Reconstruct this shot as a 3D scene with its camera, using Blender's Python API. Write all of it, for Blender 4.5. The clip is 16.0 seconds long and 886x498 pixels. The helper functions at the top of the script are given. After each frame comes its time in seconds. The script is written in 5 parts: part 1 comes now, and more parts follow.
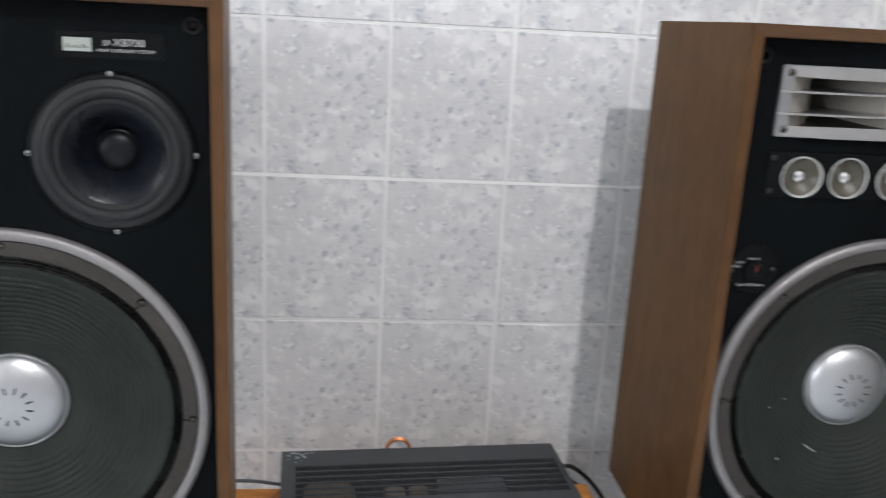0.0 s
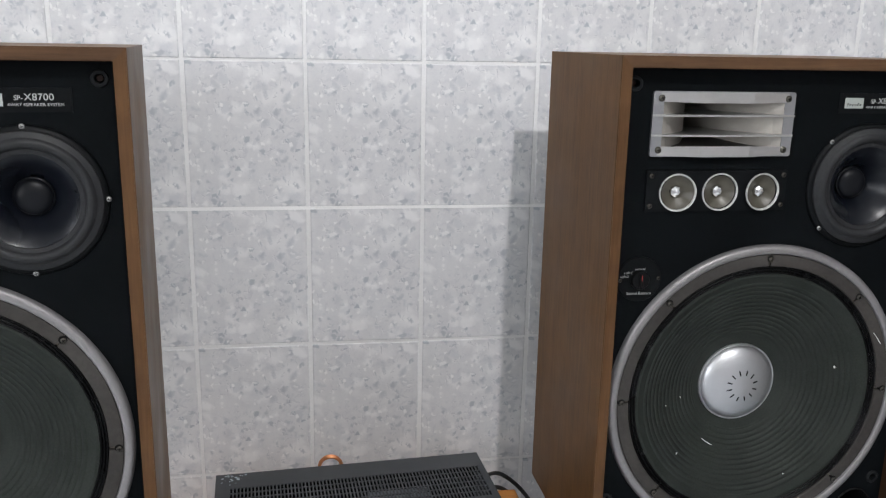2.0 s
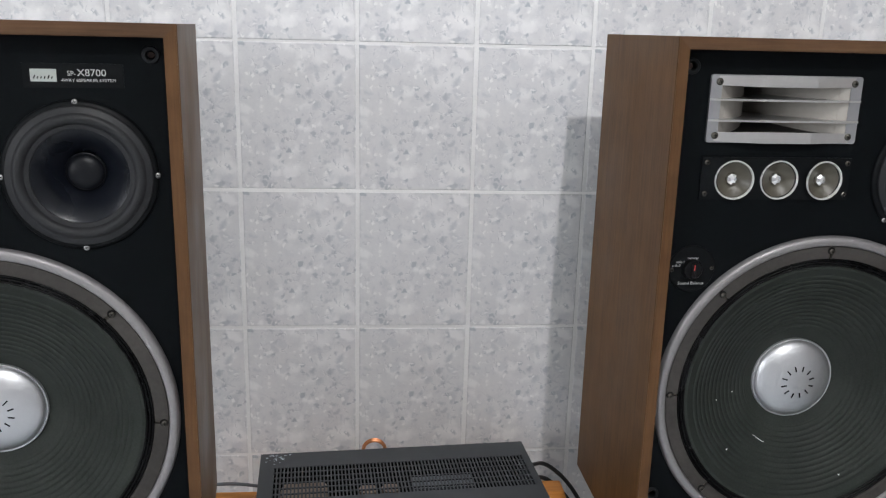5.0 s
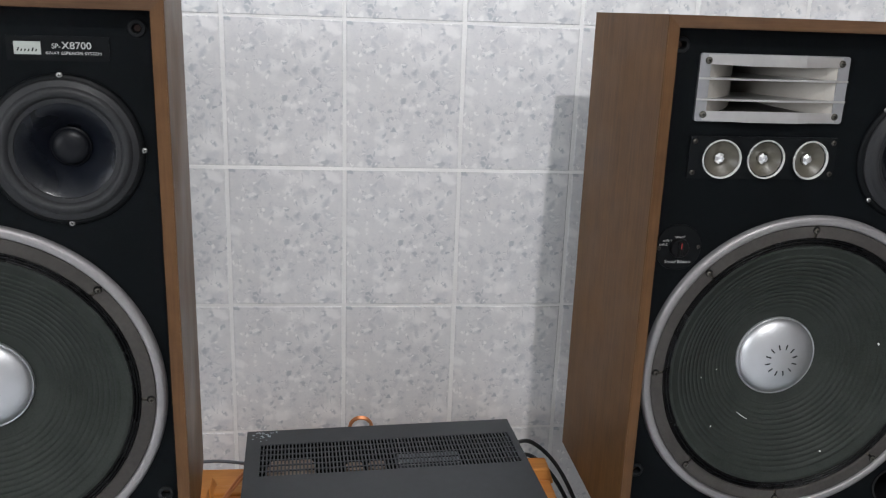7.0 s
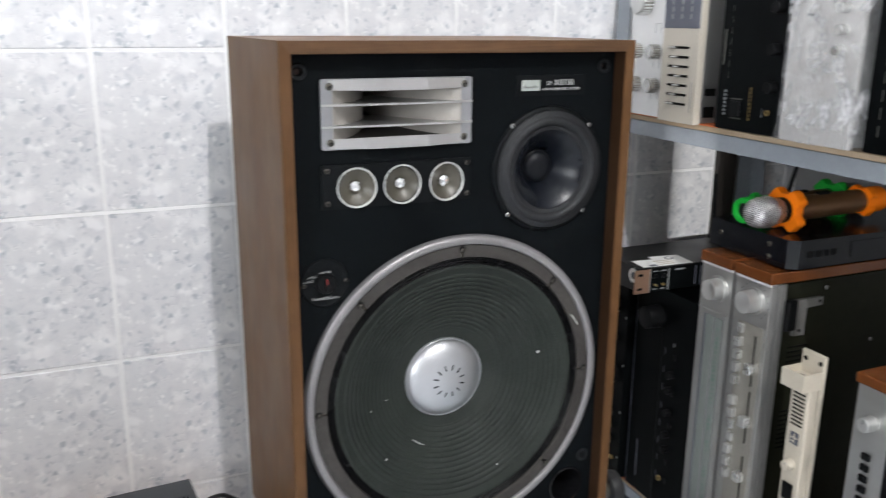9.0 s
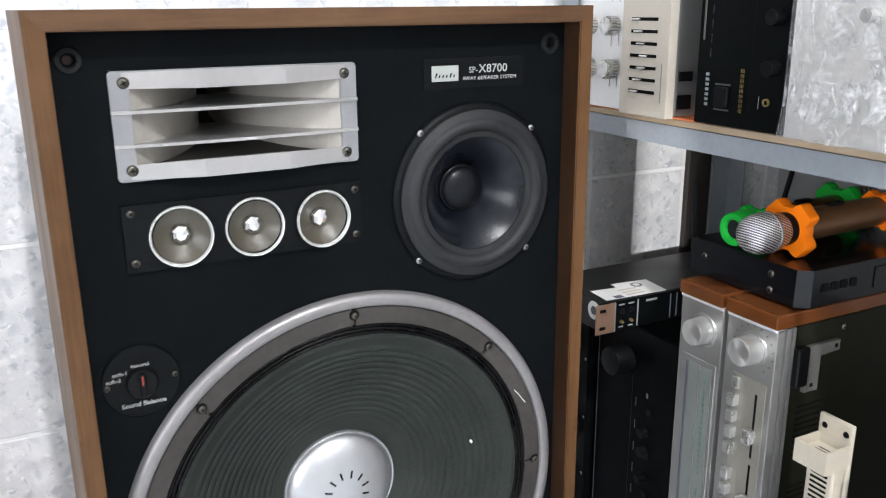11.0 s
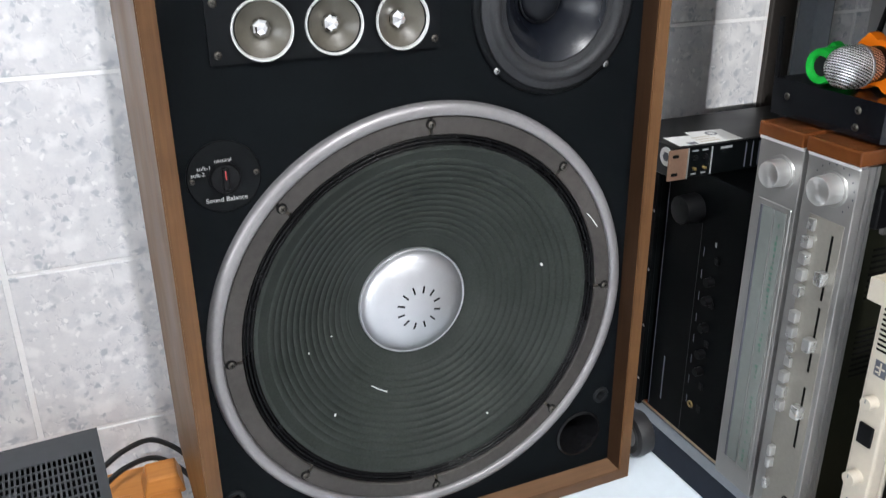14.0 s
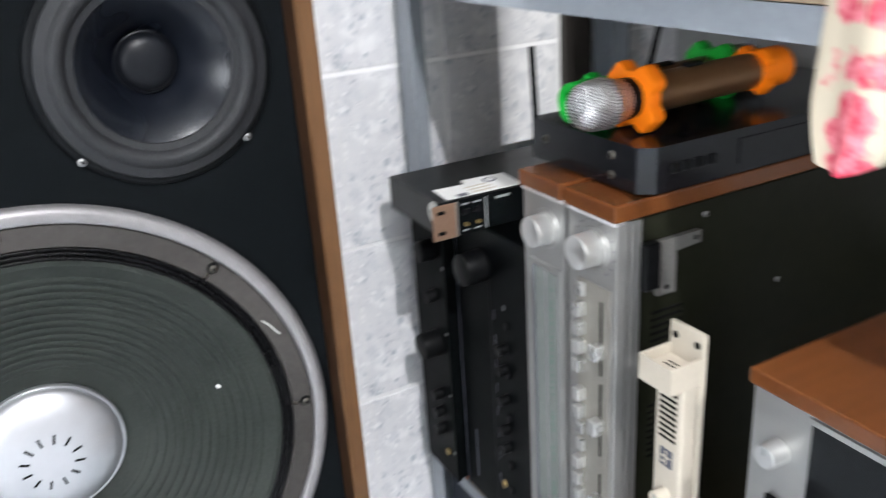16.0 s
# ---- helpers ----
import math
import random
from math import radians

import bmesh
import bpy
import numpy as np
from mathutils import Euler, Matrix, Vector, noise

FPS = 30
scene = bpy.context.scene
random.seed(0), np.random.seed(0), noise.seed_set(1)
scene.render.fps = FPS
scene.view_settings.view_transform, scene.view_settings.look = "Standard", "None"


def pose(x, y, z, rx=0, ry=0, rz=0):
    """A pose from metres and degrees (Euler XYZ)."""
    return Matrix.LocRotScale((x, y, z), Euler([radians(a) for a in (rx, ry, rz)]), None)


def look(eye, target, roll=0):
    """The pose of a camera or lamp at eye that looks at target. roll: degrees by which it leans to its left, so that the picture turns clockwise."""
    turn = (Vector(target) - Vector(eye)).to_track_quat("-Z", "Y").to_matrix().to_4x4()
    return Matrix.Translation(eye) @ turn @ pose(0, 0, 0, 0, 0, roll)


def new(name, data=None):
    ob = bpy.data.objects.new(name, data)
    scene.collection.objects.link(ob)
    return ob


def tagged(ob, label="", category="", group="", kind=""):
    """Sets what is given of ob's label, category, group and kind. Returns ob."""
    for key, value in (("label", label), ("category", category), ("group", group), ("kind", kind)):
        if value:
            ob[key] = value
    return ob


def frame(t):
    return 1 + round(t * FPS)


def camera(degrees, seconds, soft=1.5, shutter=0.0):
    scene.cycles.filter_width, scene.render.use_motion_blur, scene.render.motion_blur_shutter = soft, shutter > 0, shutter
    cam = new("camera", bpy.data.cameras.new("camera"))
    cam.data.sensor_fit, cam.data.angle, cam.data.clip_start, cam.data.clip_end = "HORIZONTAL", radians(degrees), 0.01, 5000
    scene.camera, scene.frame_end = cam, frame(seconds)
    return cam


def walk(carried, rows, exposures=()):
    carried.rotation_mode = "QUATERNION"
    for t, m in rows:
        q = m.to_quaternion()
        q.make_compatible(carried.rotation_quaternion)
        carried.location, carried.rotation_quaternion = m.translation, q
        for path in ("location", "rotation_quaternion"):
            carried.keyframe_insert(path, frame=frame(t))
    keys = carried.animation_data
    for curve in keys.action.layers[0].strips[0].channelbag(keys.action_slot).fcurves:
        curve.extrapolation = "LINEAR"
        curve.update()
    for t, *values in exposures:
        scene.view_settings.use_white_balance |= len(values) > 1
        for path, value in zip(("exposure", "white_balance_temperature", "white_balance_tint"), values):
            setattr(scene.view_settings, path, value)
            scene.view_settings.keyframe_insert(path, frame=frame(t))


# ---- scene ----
cam = camera(55.3, 16.0, soft=1.15, shutter=0.33)
PATH = [
    (0, (-0.145, 0.212, 0.779), (0.056, 2.132, 0.257), 3.1),
    (0.5, (-0.096, 0.148, 0.78), (0.375, 2.021, 0.263), 2.6),
    (1, (-0.061, 0.132, 0.799), (0.446, 1.992, 0.271), 0.7),
    (1.5, (-0.084, 0.144, 0.802), (0.258, 2.043, 0.277), -0.0),
    (2, (-0.09, 0.138, 0.807), (0.21, 2.056, 0.328), 1.1),
    (2.5, (-0.085, 0.132, 0.819), (0.205, 2.055, 0.351), 2.0),
    (3, (-0.097, 0.143, 0.816), (0.118, 2.078, 0.357), 2.2),
    (3.5, (-0.109, 0.129, 0.809), (0.046, 2.07, 0.352), 2.6),
    (4, (-0.1, 0.136, 0.798), (0.055, 2.076, 0.339), 2.4),
    (4.5, (-0.091, 0.144, 0.793), (0.064, 2.08, 0.318), 2.1),
    (4.7, (-0.08, 0.147, 0.795), (0.081, 2.08, 0.308), 1.7),
    (6.8, (-0.075, 0.15, 0.795), (0.138, 2.063, 0.25), 1.7),
    (7, (-0.084, 0.148, 0.791), (0.127, 2.061, 0.245), 2.0),
    (7.5, (-0.104, 0.147, 0.79), (0.112, 2.058, 0.244), 2.9),
    (8, (-0.072, 0.157, 0.795), (0.155, 2.067, 0.25), 2.7),
    (8.5, (0.007, 0.161, 0.808), (0.447, 2.039, 0.279), 1.5),
    (9, (0.072, 0.198, 0.816), (0.838, 1.971, 0.295), 0.5),
    (9.2, (0.079, 0.208, 0.805), (0.917, 1.949, 0.289), 0.7),
    (11.3, (0.291, 0.521, 0.794), (1.155, 2.238, 0.241), -0.6),
    (11.5, (0.303, 0.534, 0.8), (1.14, 2.27, 0.267), -1.0),
    (12, (0.316, 0.551, 0.806), (1.049, 2.338, 0.287), -0.5),
    (12.5, (0.326, 0.53, 0.79), (1.042, 2.325, 0.271), -0.6),
    (13, (0.323, 0.533, 0.786), (1.012, 2.334, 0.256), -1.3),
    (13.5, (0.274, 0.509, 0.752), (0.93, 2.281, 0.097), -1.1),
    (14, (0.238, 0.475, 0.722), (0.95, 2.173, -0.06), -0.6),
    (14.5, (0.285, 0.566, 0.719), (0.968, 2.239, -0.138), -1.2),
    (15, (0.394, 0.58, 0.724), (1.012, 2.29, -0.11), -0.2),
    (15.5, (0.501, 0.562, 0.746), (1.144, 2.301, -0.004), 0.0),
    (15.9, (0.547, 0.566, 0.739), (1.3, 2.228, -0.079), -2.6),
    (16, (0.53, 0.546, 0.72), (1.387, 2.188, -0.035), -3.8),
]
walk(cam, [(t, look(eye, target, roll)) for t, eye, target, roll in PATH],
     [(0, -0.15, 6500, 10), (0.5, 0.08, 6500, 10), (1.0, 0.15, 6500, 10), (1.5, -0.05, 6500, 10), (2.5, -0.22, 6500, 10), (4.0, -0.23, 6500, 10), (7.5, -0.15, 6500, 10), (8.0, -0.13, 6500, 10), (8.5, 0.11, 6480, 10), (9.2, 0.30, 6450, 10), (11.3, 0.66, 6400, 10), (12.0, 0.48, 6400, 10), (12.5, 0.43, 6400, 10), (13.0, 0.64, 6400, 10), (13.5, 0.67, 6370, 10), (14.0, 0.65, 6350, 10), (15.0, 0.59, 6320, 10), (15.5, 0.94, 6300, 10), (16.0, 0.86, 6330, 10)])

# ---- world and lamps ----
world = bpy.data.worlds.new("world")
scene.world = world
world.use_nodes = True
wn = world.node_tree.nodes
sky = wn.new("ShaderNodeTexSky")
sky.sky_type, sky.sun_disc = "NISHITA", False
sky.sun_elevation, sky.sun_rotation = radians(7.9), radians(224)
wn["Background"].inputs["Strength"].default_value = 0.1
world.node_tree.links.new(sky.outputs["Color"], wn["Background"].inputs["Color"])


def lamp(name, kind, m, energy, colour, **more):
    data = bpy.data.lights.new(name, kind)
    data.energy, data.color = energy, colour
    for key, value in more.items():
        if key == "radius":
            data.shadow_soft_size = value
        elif key == "size":
            data.shape, data.size, data.size_y = "RECTANGLE", value[0], value[1]
    ob = new(name, data)
    ob.matrix_world = m
    return ob


BULB = (0.42, -1.62, 3.12)
lamp("bulb_light", "POINT", pose(*BULB), 250.0, (0.985, 0.978, 0.985), radius=0.045)
# area lamp added as soft fill; no window is known on this side
lamp("west_fill", "AREA", pose(-2.41, -1.1, 1.15, 0, -90, 0), 60.0, (0.93, 0.96, 1.0), size=(1.1, 1.9))

# low sun added to light one wall strip through an invented west-wall slot
strip_sun = bpy.data.lights.new("strip_sun", "SUN")
strip_sun.energy, strip_sun.color, strip_sun.angle = 2.2, (1.0, 0.985, 0.97), radians(0.5)
new("strip_sun", strip_sun).matrix_world = look((-8.0, -7.4, 2.6), (-7.0, -6.365, 2.4))

# ---- materials ----


def material(name, colour=(0.5, 0.5, 0.5), rough=0.5, metal=0.0, spec=0.5, coat=0.0):
    m = bpy.data.materials.new(name)
    m.use_nodes = True
    b = m.node_tree.nodes["Principled BSDF"]
    b.inputs["Base Color"].default_value = (*colour, 1)
    b.inputs["Roughness"].default_value = rough
    b.inputs["Metallic"].default_value = metal
    b.inputs["Specular IOR Level"].default_value = spec
    b.inputs["Coat Weight"].default_value = coat
    return m


class Net:
    """A short way to write node trees."""

    def __init__(self, m):
        self.tree = m.node_tree
        self.bsdf = m.node_tree.nodes["Principled BSDF"]

    def add(self, kind, **inputs):
        n = self.tree.nodes.new(kind)
        for key, value in inputs.items():
            self.put(n, key.replace("_", " "), value)
        return n

    def put(self, n, key, value):
        if isinstance(value, bpy.types.NodeSocket):
            self.tree.links.new(value, n.inputs[key])
        else:
            n.inputs[key].default_value = value

    def coords(self, scale=(1, 1, 1), kind="Object", shift=None):
        c = self.tree.nodes.new("ShaderNodeTexCoord")
        mp = self.tree.nodes.new("ShaderNodeMapping")
        self.tree.links.new(c.outputs[kind], mp.inputs["Vector"])
        mp.inputs["Scale"].default_value = scale
        if shift is not None:
            self.tree.links.new(shift, mp.inputs["Location"])
        return mp.outputs["Vector"]

    def noise(self, vec, scale, detail=4, rough=0.55, distort=0.0):
        n = self.add("ShaderNodeTexNoise", Scale=scale, Detail=detail, Roughness=rough, Distortion=distort)
        self.tree.links.new(vec, n.inputs["Vector"])
        return n.outputs["Fac"]

    def voronoi(self, vec, scale, feature="F1", out="Distance", rand=1.0):
        n = self.add("ShaderNodeTexVoronoi", Scale=scale, Randomness=rand)
        n.feature = feature
        self.tree.links.new(vec, n.inputs["Vector"])
        return n.outputs[out]

    def ramp(self, fac, *stops):
        n = self.tree.nodes.new("ShaderNodeValToRGB")
        while len(n.color_ramp.elements) < len(stops):
            n.color_ramp.elements.new(0.5)
        for e, (p, c) in zip(n.color_ramp.elements, stops):
            e.position = p
            e.color = (*c, 1) if isinstance(c, tuple) else (c, c, c, 1)
        self.tree.links.new(fac, n.inputs["Fac"])
        return n.outputs["Color"]

    def mix(self, fac, a, b, mode="MIX"):
        n = self.tree.nodes.new("ShaderNodeMix")
        n.data_type, n.blend_type = "RGBA", mode
        for key, value in (("Factor", fac), ("A", a), ("B", b)):
            sock = [s for s in n.inputs if s.name == key and s.enabled and (key == "Factor" or s.type == "RGBA")][0]
            if isinstance(value, bpy.types.NodeSocket):
                self.tree.links.new(value, sock)
            else:
                sock.default_value = (*value, 1) if isinstance(value, tuple) else value
        return [s for s in n.outputs if s.type == "RGBA"][0]

    def math(self, op, a, b=0.0):
        n = self.tree.nodes.new("ShaderNodeMath")
        n.operation = op
        for k, v in enumerate((a, b)):
            if isinstance(v, bpy.types.NodeSocket):
                self.tree.links.new(v, n.inputs[k])
            else:
                n.inputs[k].default_value = v
        return n.outputs[0]

    def bump(self, height, strength=0.2, distance=0.001):
        n = self.add("ShaderNodeBump", Strength=strength, Distance=distance)
        self.tree.links.new(height, n.inputs["Height"])
        self.tree.links.new(n.outputs["Normal"], self.bsdf.inputs["Normal"])

    def colour(self, sock):
        self.tree.links.new(sock, self.bsdf.inputs["Base Color"])

    def rough(self, sock):
        self.tree.links.new(sock, self.bsdf.inputs["Roughness"])


def worn(name, colour, rough, metal=0.0, vary=0.25, scale=30.0, grain=(1, 1, 1), bump=0.05, spec=0.5, coat=0.0):
    """A surface with blotches, fine grain and uneven gloss."""
    m = material(name, colour, rough, metal, spec, coat)
    n = Net(m)
    v = n.coords(grain)
    big, fine = n.noise(v, scale * 0.3, 3), n.noise(v, scale * 6, 5, 0.6)
    dark = tuple(c * (1 - vary) for c in colour)
    light = tuple(min(c * (1 + vary), 1) for c in colour)
    f = n.math("ADD", n.math("MULTIPLY", big, 0.55), n.math("MULTIPLY", fine, 0.45))
    n.colour(n.ramp(f, (0.32, dark), (0.68, light)))
    n.rough(n.ramp(big, (0.3, max(rough - 0.08, 0.02)), (0.7, min(rough + 0.1, 1.0))))
    n.bump(fine, bump, 0.0006)
    return m


def tile_material():
    m = material("glazed_wall_tile", (0.6, 0.6, 0.62), 0.33, 0, 0.4)
    n = Net(m)
    v = n.coords()
    warp = n.add("ShaderNodeTexNoise", Scale=70.0, Detail=4.0, Roughness=0.65)
    n.tree.links.new(v, warp.inputs["Vector"])
    vw = n.mix(0.014, v, warp.outputs["Color"], "ADD")
    cloud = n.noise(v, 16, 4, 0.6)
    base = n.ramp(n.noise(v, 45, 6, 0.7), (0.3, (0.60, 0.604, 0.626)), (0.5, (0.66, 0.662, 0.675)), (0.7, (0.70, 0.70, 0.707)))
    # wisps of blue-grey and small angular chips, thick in some places and thin in others
    for scale, lo, hi, depth in ((30, 0.585, 0.68, 0.34), (62, 0.60, 0.68, 0.45)):
        wisp = n.noise(v, scale, 4, 0.62, 1.6)
        wisp = n.math("ADD", wisp, n.math("MULTIPLY", n.math("SUBTRACT", cloud, 0.5), 0.25))
        base = n.mix(n.math("MULTIPLY", n.ramp(wisp, (lo, 0.0), (hi, 1.0)), depth), base, (0.45, 0.457, 0.50))
    for scale, share, depth, tone, shift in ((24, 0.26, 0.80, (0.80, 0.80, 0.805), 0.0), (42, 0.22, 0.85, (0.80, 0.80, 0.805), 3.1),
                                             (46, 0.11, 0.52, (0.45, 0.475, 0.515), 7.7), (70, 0.13, 0.64, (0.42, 0.445, 0.485), 1.3),
                                             (120, 0.07, 0.70, (0.39, 0.425, 0.465), 5.9), (150, 0.07, 0.9, (0.82, 0.82, 0.82), 9.4)):
        moved = n.add("ShaderNodeVectorMath")
        moved.operation = "ADD"
        n.tree.links.new(vw, moved.inputs[0])
        moved.inputs[1].default_value = (shift, shift * 0.37, shift * 0.71)
        cell = n.voronoi(moved.outputs[0], scale, "F1", "Color")
        pick = n.add("ShaderNodeSeparateColor")
        n.tree.links.new(cell, pick.inputs["Color"])
        gate = n.math("ADD", pick.outputs["Red"], n.math("MULTIPLY", n.math("SUBTRACT", cloud, 0.5), 0.7 if tone[0] < 0.6 else -0.5))
        inside = n.ramp(n.voronoi(moved.outputs[0], scale, "DISTANCE_TO_EDGE"), (0.01, 0.0), (0.22, 1.0))
        chip = n.math("MULTIPLY", n.ramp(gate, (1 - share - 0.02, 0.0), (1 - share + 0.02, 1.0)), inside)
        base = n.mix(n.math("MULTIPLY", chip, n.math("MULTIPLY", n.math("ADD", pick.outputs["Green"], 0.35), depth)), base, tone)
    # short hair lines, dark beside pale
    for shift, tone, lo in ((0.0, (0.36, 0.365, 0.41), 0.60), (0.0016, (0.80, 0.80, 0.80), 0.585)):
        moved = n.add("ShaderNodeVectorMath")
        moved.operation = "ADD"
        n.tree.links.new(vw, moved.inputs[0])
        moved.inputs[1].default_value = (shift, 0.0, shift)
        line = n.ramp(n.voronoi(moved.outputs[0], 48, "DISTANCE_TO_EDGE"), (0.0, 1.0), (0.035, 0.0))
        gate = n.ramp(n.noise(moved.outputs[0], 75, 1), (lo, 0.0), (lo + 0.03, 1.0))
        base = n.mix(n.math("MULTIPLY", n.math("MULTIPLY", line, gate), 0.6), base, tone)
    n.colour(base)
    n.rough(n.ramp(n.noise(v, 9, 3), (0.3, 0.28), (0.7, 0.4)))
    n.bump(n.noise(v, 60, 3), 0.08, 0.0006)
    return m


def wood_material(name, dark, light, scale=1.0, rough=0.4, axis=2, spec=0.22):
    """Grain that runs along one axis of the object."""
    m = material(name, light, rough, 0, spec)
    n = Net(m)
    st = [42.0 * scale] * 3
    st[axis] = 2.2 * scale
    v = n.coords(tuple(st))
    long = n.noise(v, 1.0, 6, 0.65, 0.8)
    st2 = [330.0 * scale] * 3
    st2[axis] = 16.0 * scale
    pores = n.noise(n.coords(tuple(st2)), 1.0, 3, 0.6)
    blot = n.noise(n.coords((5, 5, 5)), 1.0, 3)
    cloud = n.math("ADD", n.math("MULTIPLY", blot, 0.5), n.math("MULTIPLY", n.noise(n.coords((22, 22, 22)), 1.0, 4, 0.6), 0.5))
    f = n.math("ADD", n.math("MULTIPLY", long, 0.30), n.math("ADD", n.math("MULTIPLY", pores, 0.24), n.math("MULTIPLY", cloud, 0.46)))
    n.colour(n.ramp(f, (0.33, dark), (0.50, tuple((a + b) / 2 for a, b in zip(dark, light))), (0.68, light)))
    n.rough(n.ramp(blot, (0.3, rough - 0.07), (0.7, rough + 0.12)))
    n.bump(pores, 0.12, 0.0004)
    return m


def cone_material():
    m = material("treated_paper_cone", (0.05, 0.055, 0.05), 0.62, 0, 0.12)
    n = Net(m)
    v = n.coords()
    big, fine = n.noise(v, 14, 4), n.noise(v, 420, 3)
    f = n.math("ADD", n.math("MULTIPLY", big, 0.6), n.math("MULTIPLY", fine, 0.4))
    n.colour(n.ramp(f, (0.35, (0.0122, 0.0146, 0.0128)), (0.65, (0.0250, 0.0288, 0.0254))))
    n.rough(n.ramp(big, (0.35, 0.5), (0.7, 0.68)))
    n.bump(fine, 0.15, 0.0004)
    return m


M_TILE = tile_material()
M_GROUT = worn("white_grout", (0.78, 0.78, 0.78), 0.8, vary=0.08, scale=40)
M_BRIGHT_GROUT = worn("brighter_white_grout", (0.90, 0.90, 0.90), 0.7, vary=0.06, scale=40)
M_PLASTER = worn("painted_plaster", (0.42, 0.42, 0.42), 0.8, vary=0.06, scale=6)
M_BLOCKER = worn("white_sun_blocker", (0.80, 0.82, 0.83), 0.5, vary=0.03, scale=10)
M_CEILING = worn("white_ceiling_paint", (0.78, 0.78, 0.77), 0.9, vary=0.04, scale=5)
M_FLOOR = worn("pale_floor_tile", (0.66, 0.69, 0.72), 0.25, vary=0.06, scale=10)
M_WALNUT = wood_material("walnut_veneer_side", (0.050, 0.0235, 0.0085), (0.156, 0.080, 0.0335), 1.0, 0.36, 2, 0.06)
M_WALNUT_X = wood_material("walnut_veneer_top", (0.10, 0.055, 0.030), (0.21, 0.118, 0.066), 1.0, 0.42, 0)
M_TRIM_Z = wood_material("walnut_edge_upright", (0.040, 0.017, 0.006), (0.114, 0.055, 0.021), 1.2, 0.45, 2)
M_TRIM_X = wood_material("walnut_edge_level", (0.040, 0.019, 0.009), (0.115, 0.060, 0.029), 1.2, 0.45, 0)
# darker copy of the edge wood, for the inner faces of the side panels
M_INNER = wood_material("darker_inner_edge", (0.016, 0.0075, 0.0035), (0.042, 0.020, 0.009), 1.2, 0.45, 2)
M_BAFFLE = worn("black_baffle_paint", (0.0023, 0.0031, 0.0037), 0.58, vary=0.3, scale=60, bump=0.08, spec=0.045)
M_CONE = cone_material()
M_SURROUND = worn("doped_black_cloth", (0.0022, 0.0022, 0.0025), 0.26, vary=0.5, scale=45, bump=1.0, spec=0.10)
M_GLUE = worn("tan_glue_stained_rim", (0.075, 0.062, 0.047), 0.5, vary=0.5, scale=40)
M_GASKET = worn("dusty_grey_gasket", (0.040, 0.0365, 0.0340), 0.6, vary=0.35, scale=25, spec=0.15)
M_RING = worn("satin_aluminium_ring", (0.225, 0.215, 0.218), 0.46, 0.55, vary=0.12, scale=20)
M_CAP = worn("brushed_aluminium_cap", (0.47, 0.475, 0.49), 0.36, 0.85, vary=0.05, scale=12, bump=0.02)
M_HORN = worn("silver_painted_casting", (0.47, 0.46, 0.455), 0.34, 0.85, vary=0.06, scale=20, bump=0.02)
M_HORNPLATE = worn("grey_horn_frame_casting", (0.31, 0.31, 0.32), 0.4, 0.8, vary=0.08, scale=20, bump=0.02)
M_FLARE = worn("pale_grey_horn_flare", (0.32, 0.30, 0.27), 0.55, 0.0, vary=0.08, scale=20)
M_BLACK = worn("black_plastic", (0.0045, 0.0047, 0.0052), 0.4, vary=0.3, scale=40, bump=0.03, spec=0.10)
M_GLOSS = worn("glossy_black_plate", (0.004, 0.004, 0.0045), 0.14, vary=0.2, scale=30, bump=0.01, spec=0.16)
M_PLATE = worn("matt_black_plate", (0.0032, 0.0038, 0.0044), 0.46, vary=0.2, scale=40, bump=0.03, spec=0.08)
M_BLACKSCREW = worn("blackened_screw_steel", (0.065, 0.06, 0.052), 0.35, 0.8, vary=0.2, scale=80)
M_RUBBER = worn("grey_black_rubber", (0.0135, 0.0140, 0.0156), 0.55, vary=0.2, scale=40, bump=0.03, spec=0.25)
M_MIDCONE = worn("smooth_black_cone", (0.0038, 0.0050, 0.0082), 0.30, vary=0.2, scale=30, bump=0.01, spec=0.27)
M_DOME = worn("shiny_black_dome", (0.0045, 0.0052, 0.0072), 0.38, vary=0.2, scale=30, bump=0.01, spec=0.16)
M_CHROME = material("chrome", (0.85, 0.85, 0.86), 0.08, 1.0)
M_STEEL = worn("zinc_steel", (0.30, 0.30, 0.295), 0.42, 0.9, vary=0.15, scale=60)
M_BRASS = worn("yellowed_screw_steel", (0.085, 0.080, 0.068), 0.34, 0.85, vary=0.25, scale=80)
M_TWEET = worn("olive_grey_tweeter_cone", (0.050, 0.044, 0.031), 0.38, vary=0.15, scale=80)
M_TRING = worn("white_silver_tweeter_ring", (0.62, 0.62, 0.60), 0.3, 0.45, vary=0.05, scale=60, bump=0.02)
M_SOCKET = worn("dull_black_socket", (0.008, 0.009, 0.010), 0.55, vary=0.2, scale=60, spec=0.12)
M_SOCKETCORE = worn("brown_socket_core", (0.035, 0.015, 0.009), 0.5, 0.3, vary=0.3, scale=120)
M_WHITE = worn("white_print", (0.40, 0.40, 0.39), 0.5, vary=0.05, scale=60)
M_LOGO = worn("pale_silver_plate", (0.36, 0.385, 0.36), 0.35, 0.3, vary=0.05, scale=60)
M_RED = worn("red_paint", (0.36, 0.022, 0.02), 0.4, vary=0.1, scale=60)
M_SPECK = worn("white_speck", (0.7, 0.7, 0.68), 0.6, vary=0.1)
# near-black in place of the shade inside slots, holes and recesses
M_VOID = material("hole_shade_black", (0.004, 0.004, 0.004), 0.9, 0, 0.1)

# ---- mesh helpers ----


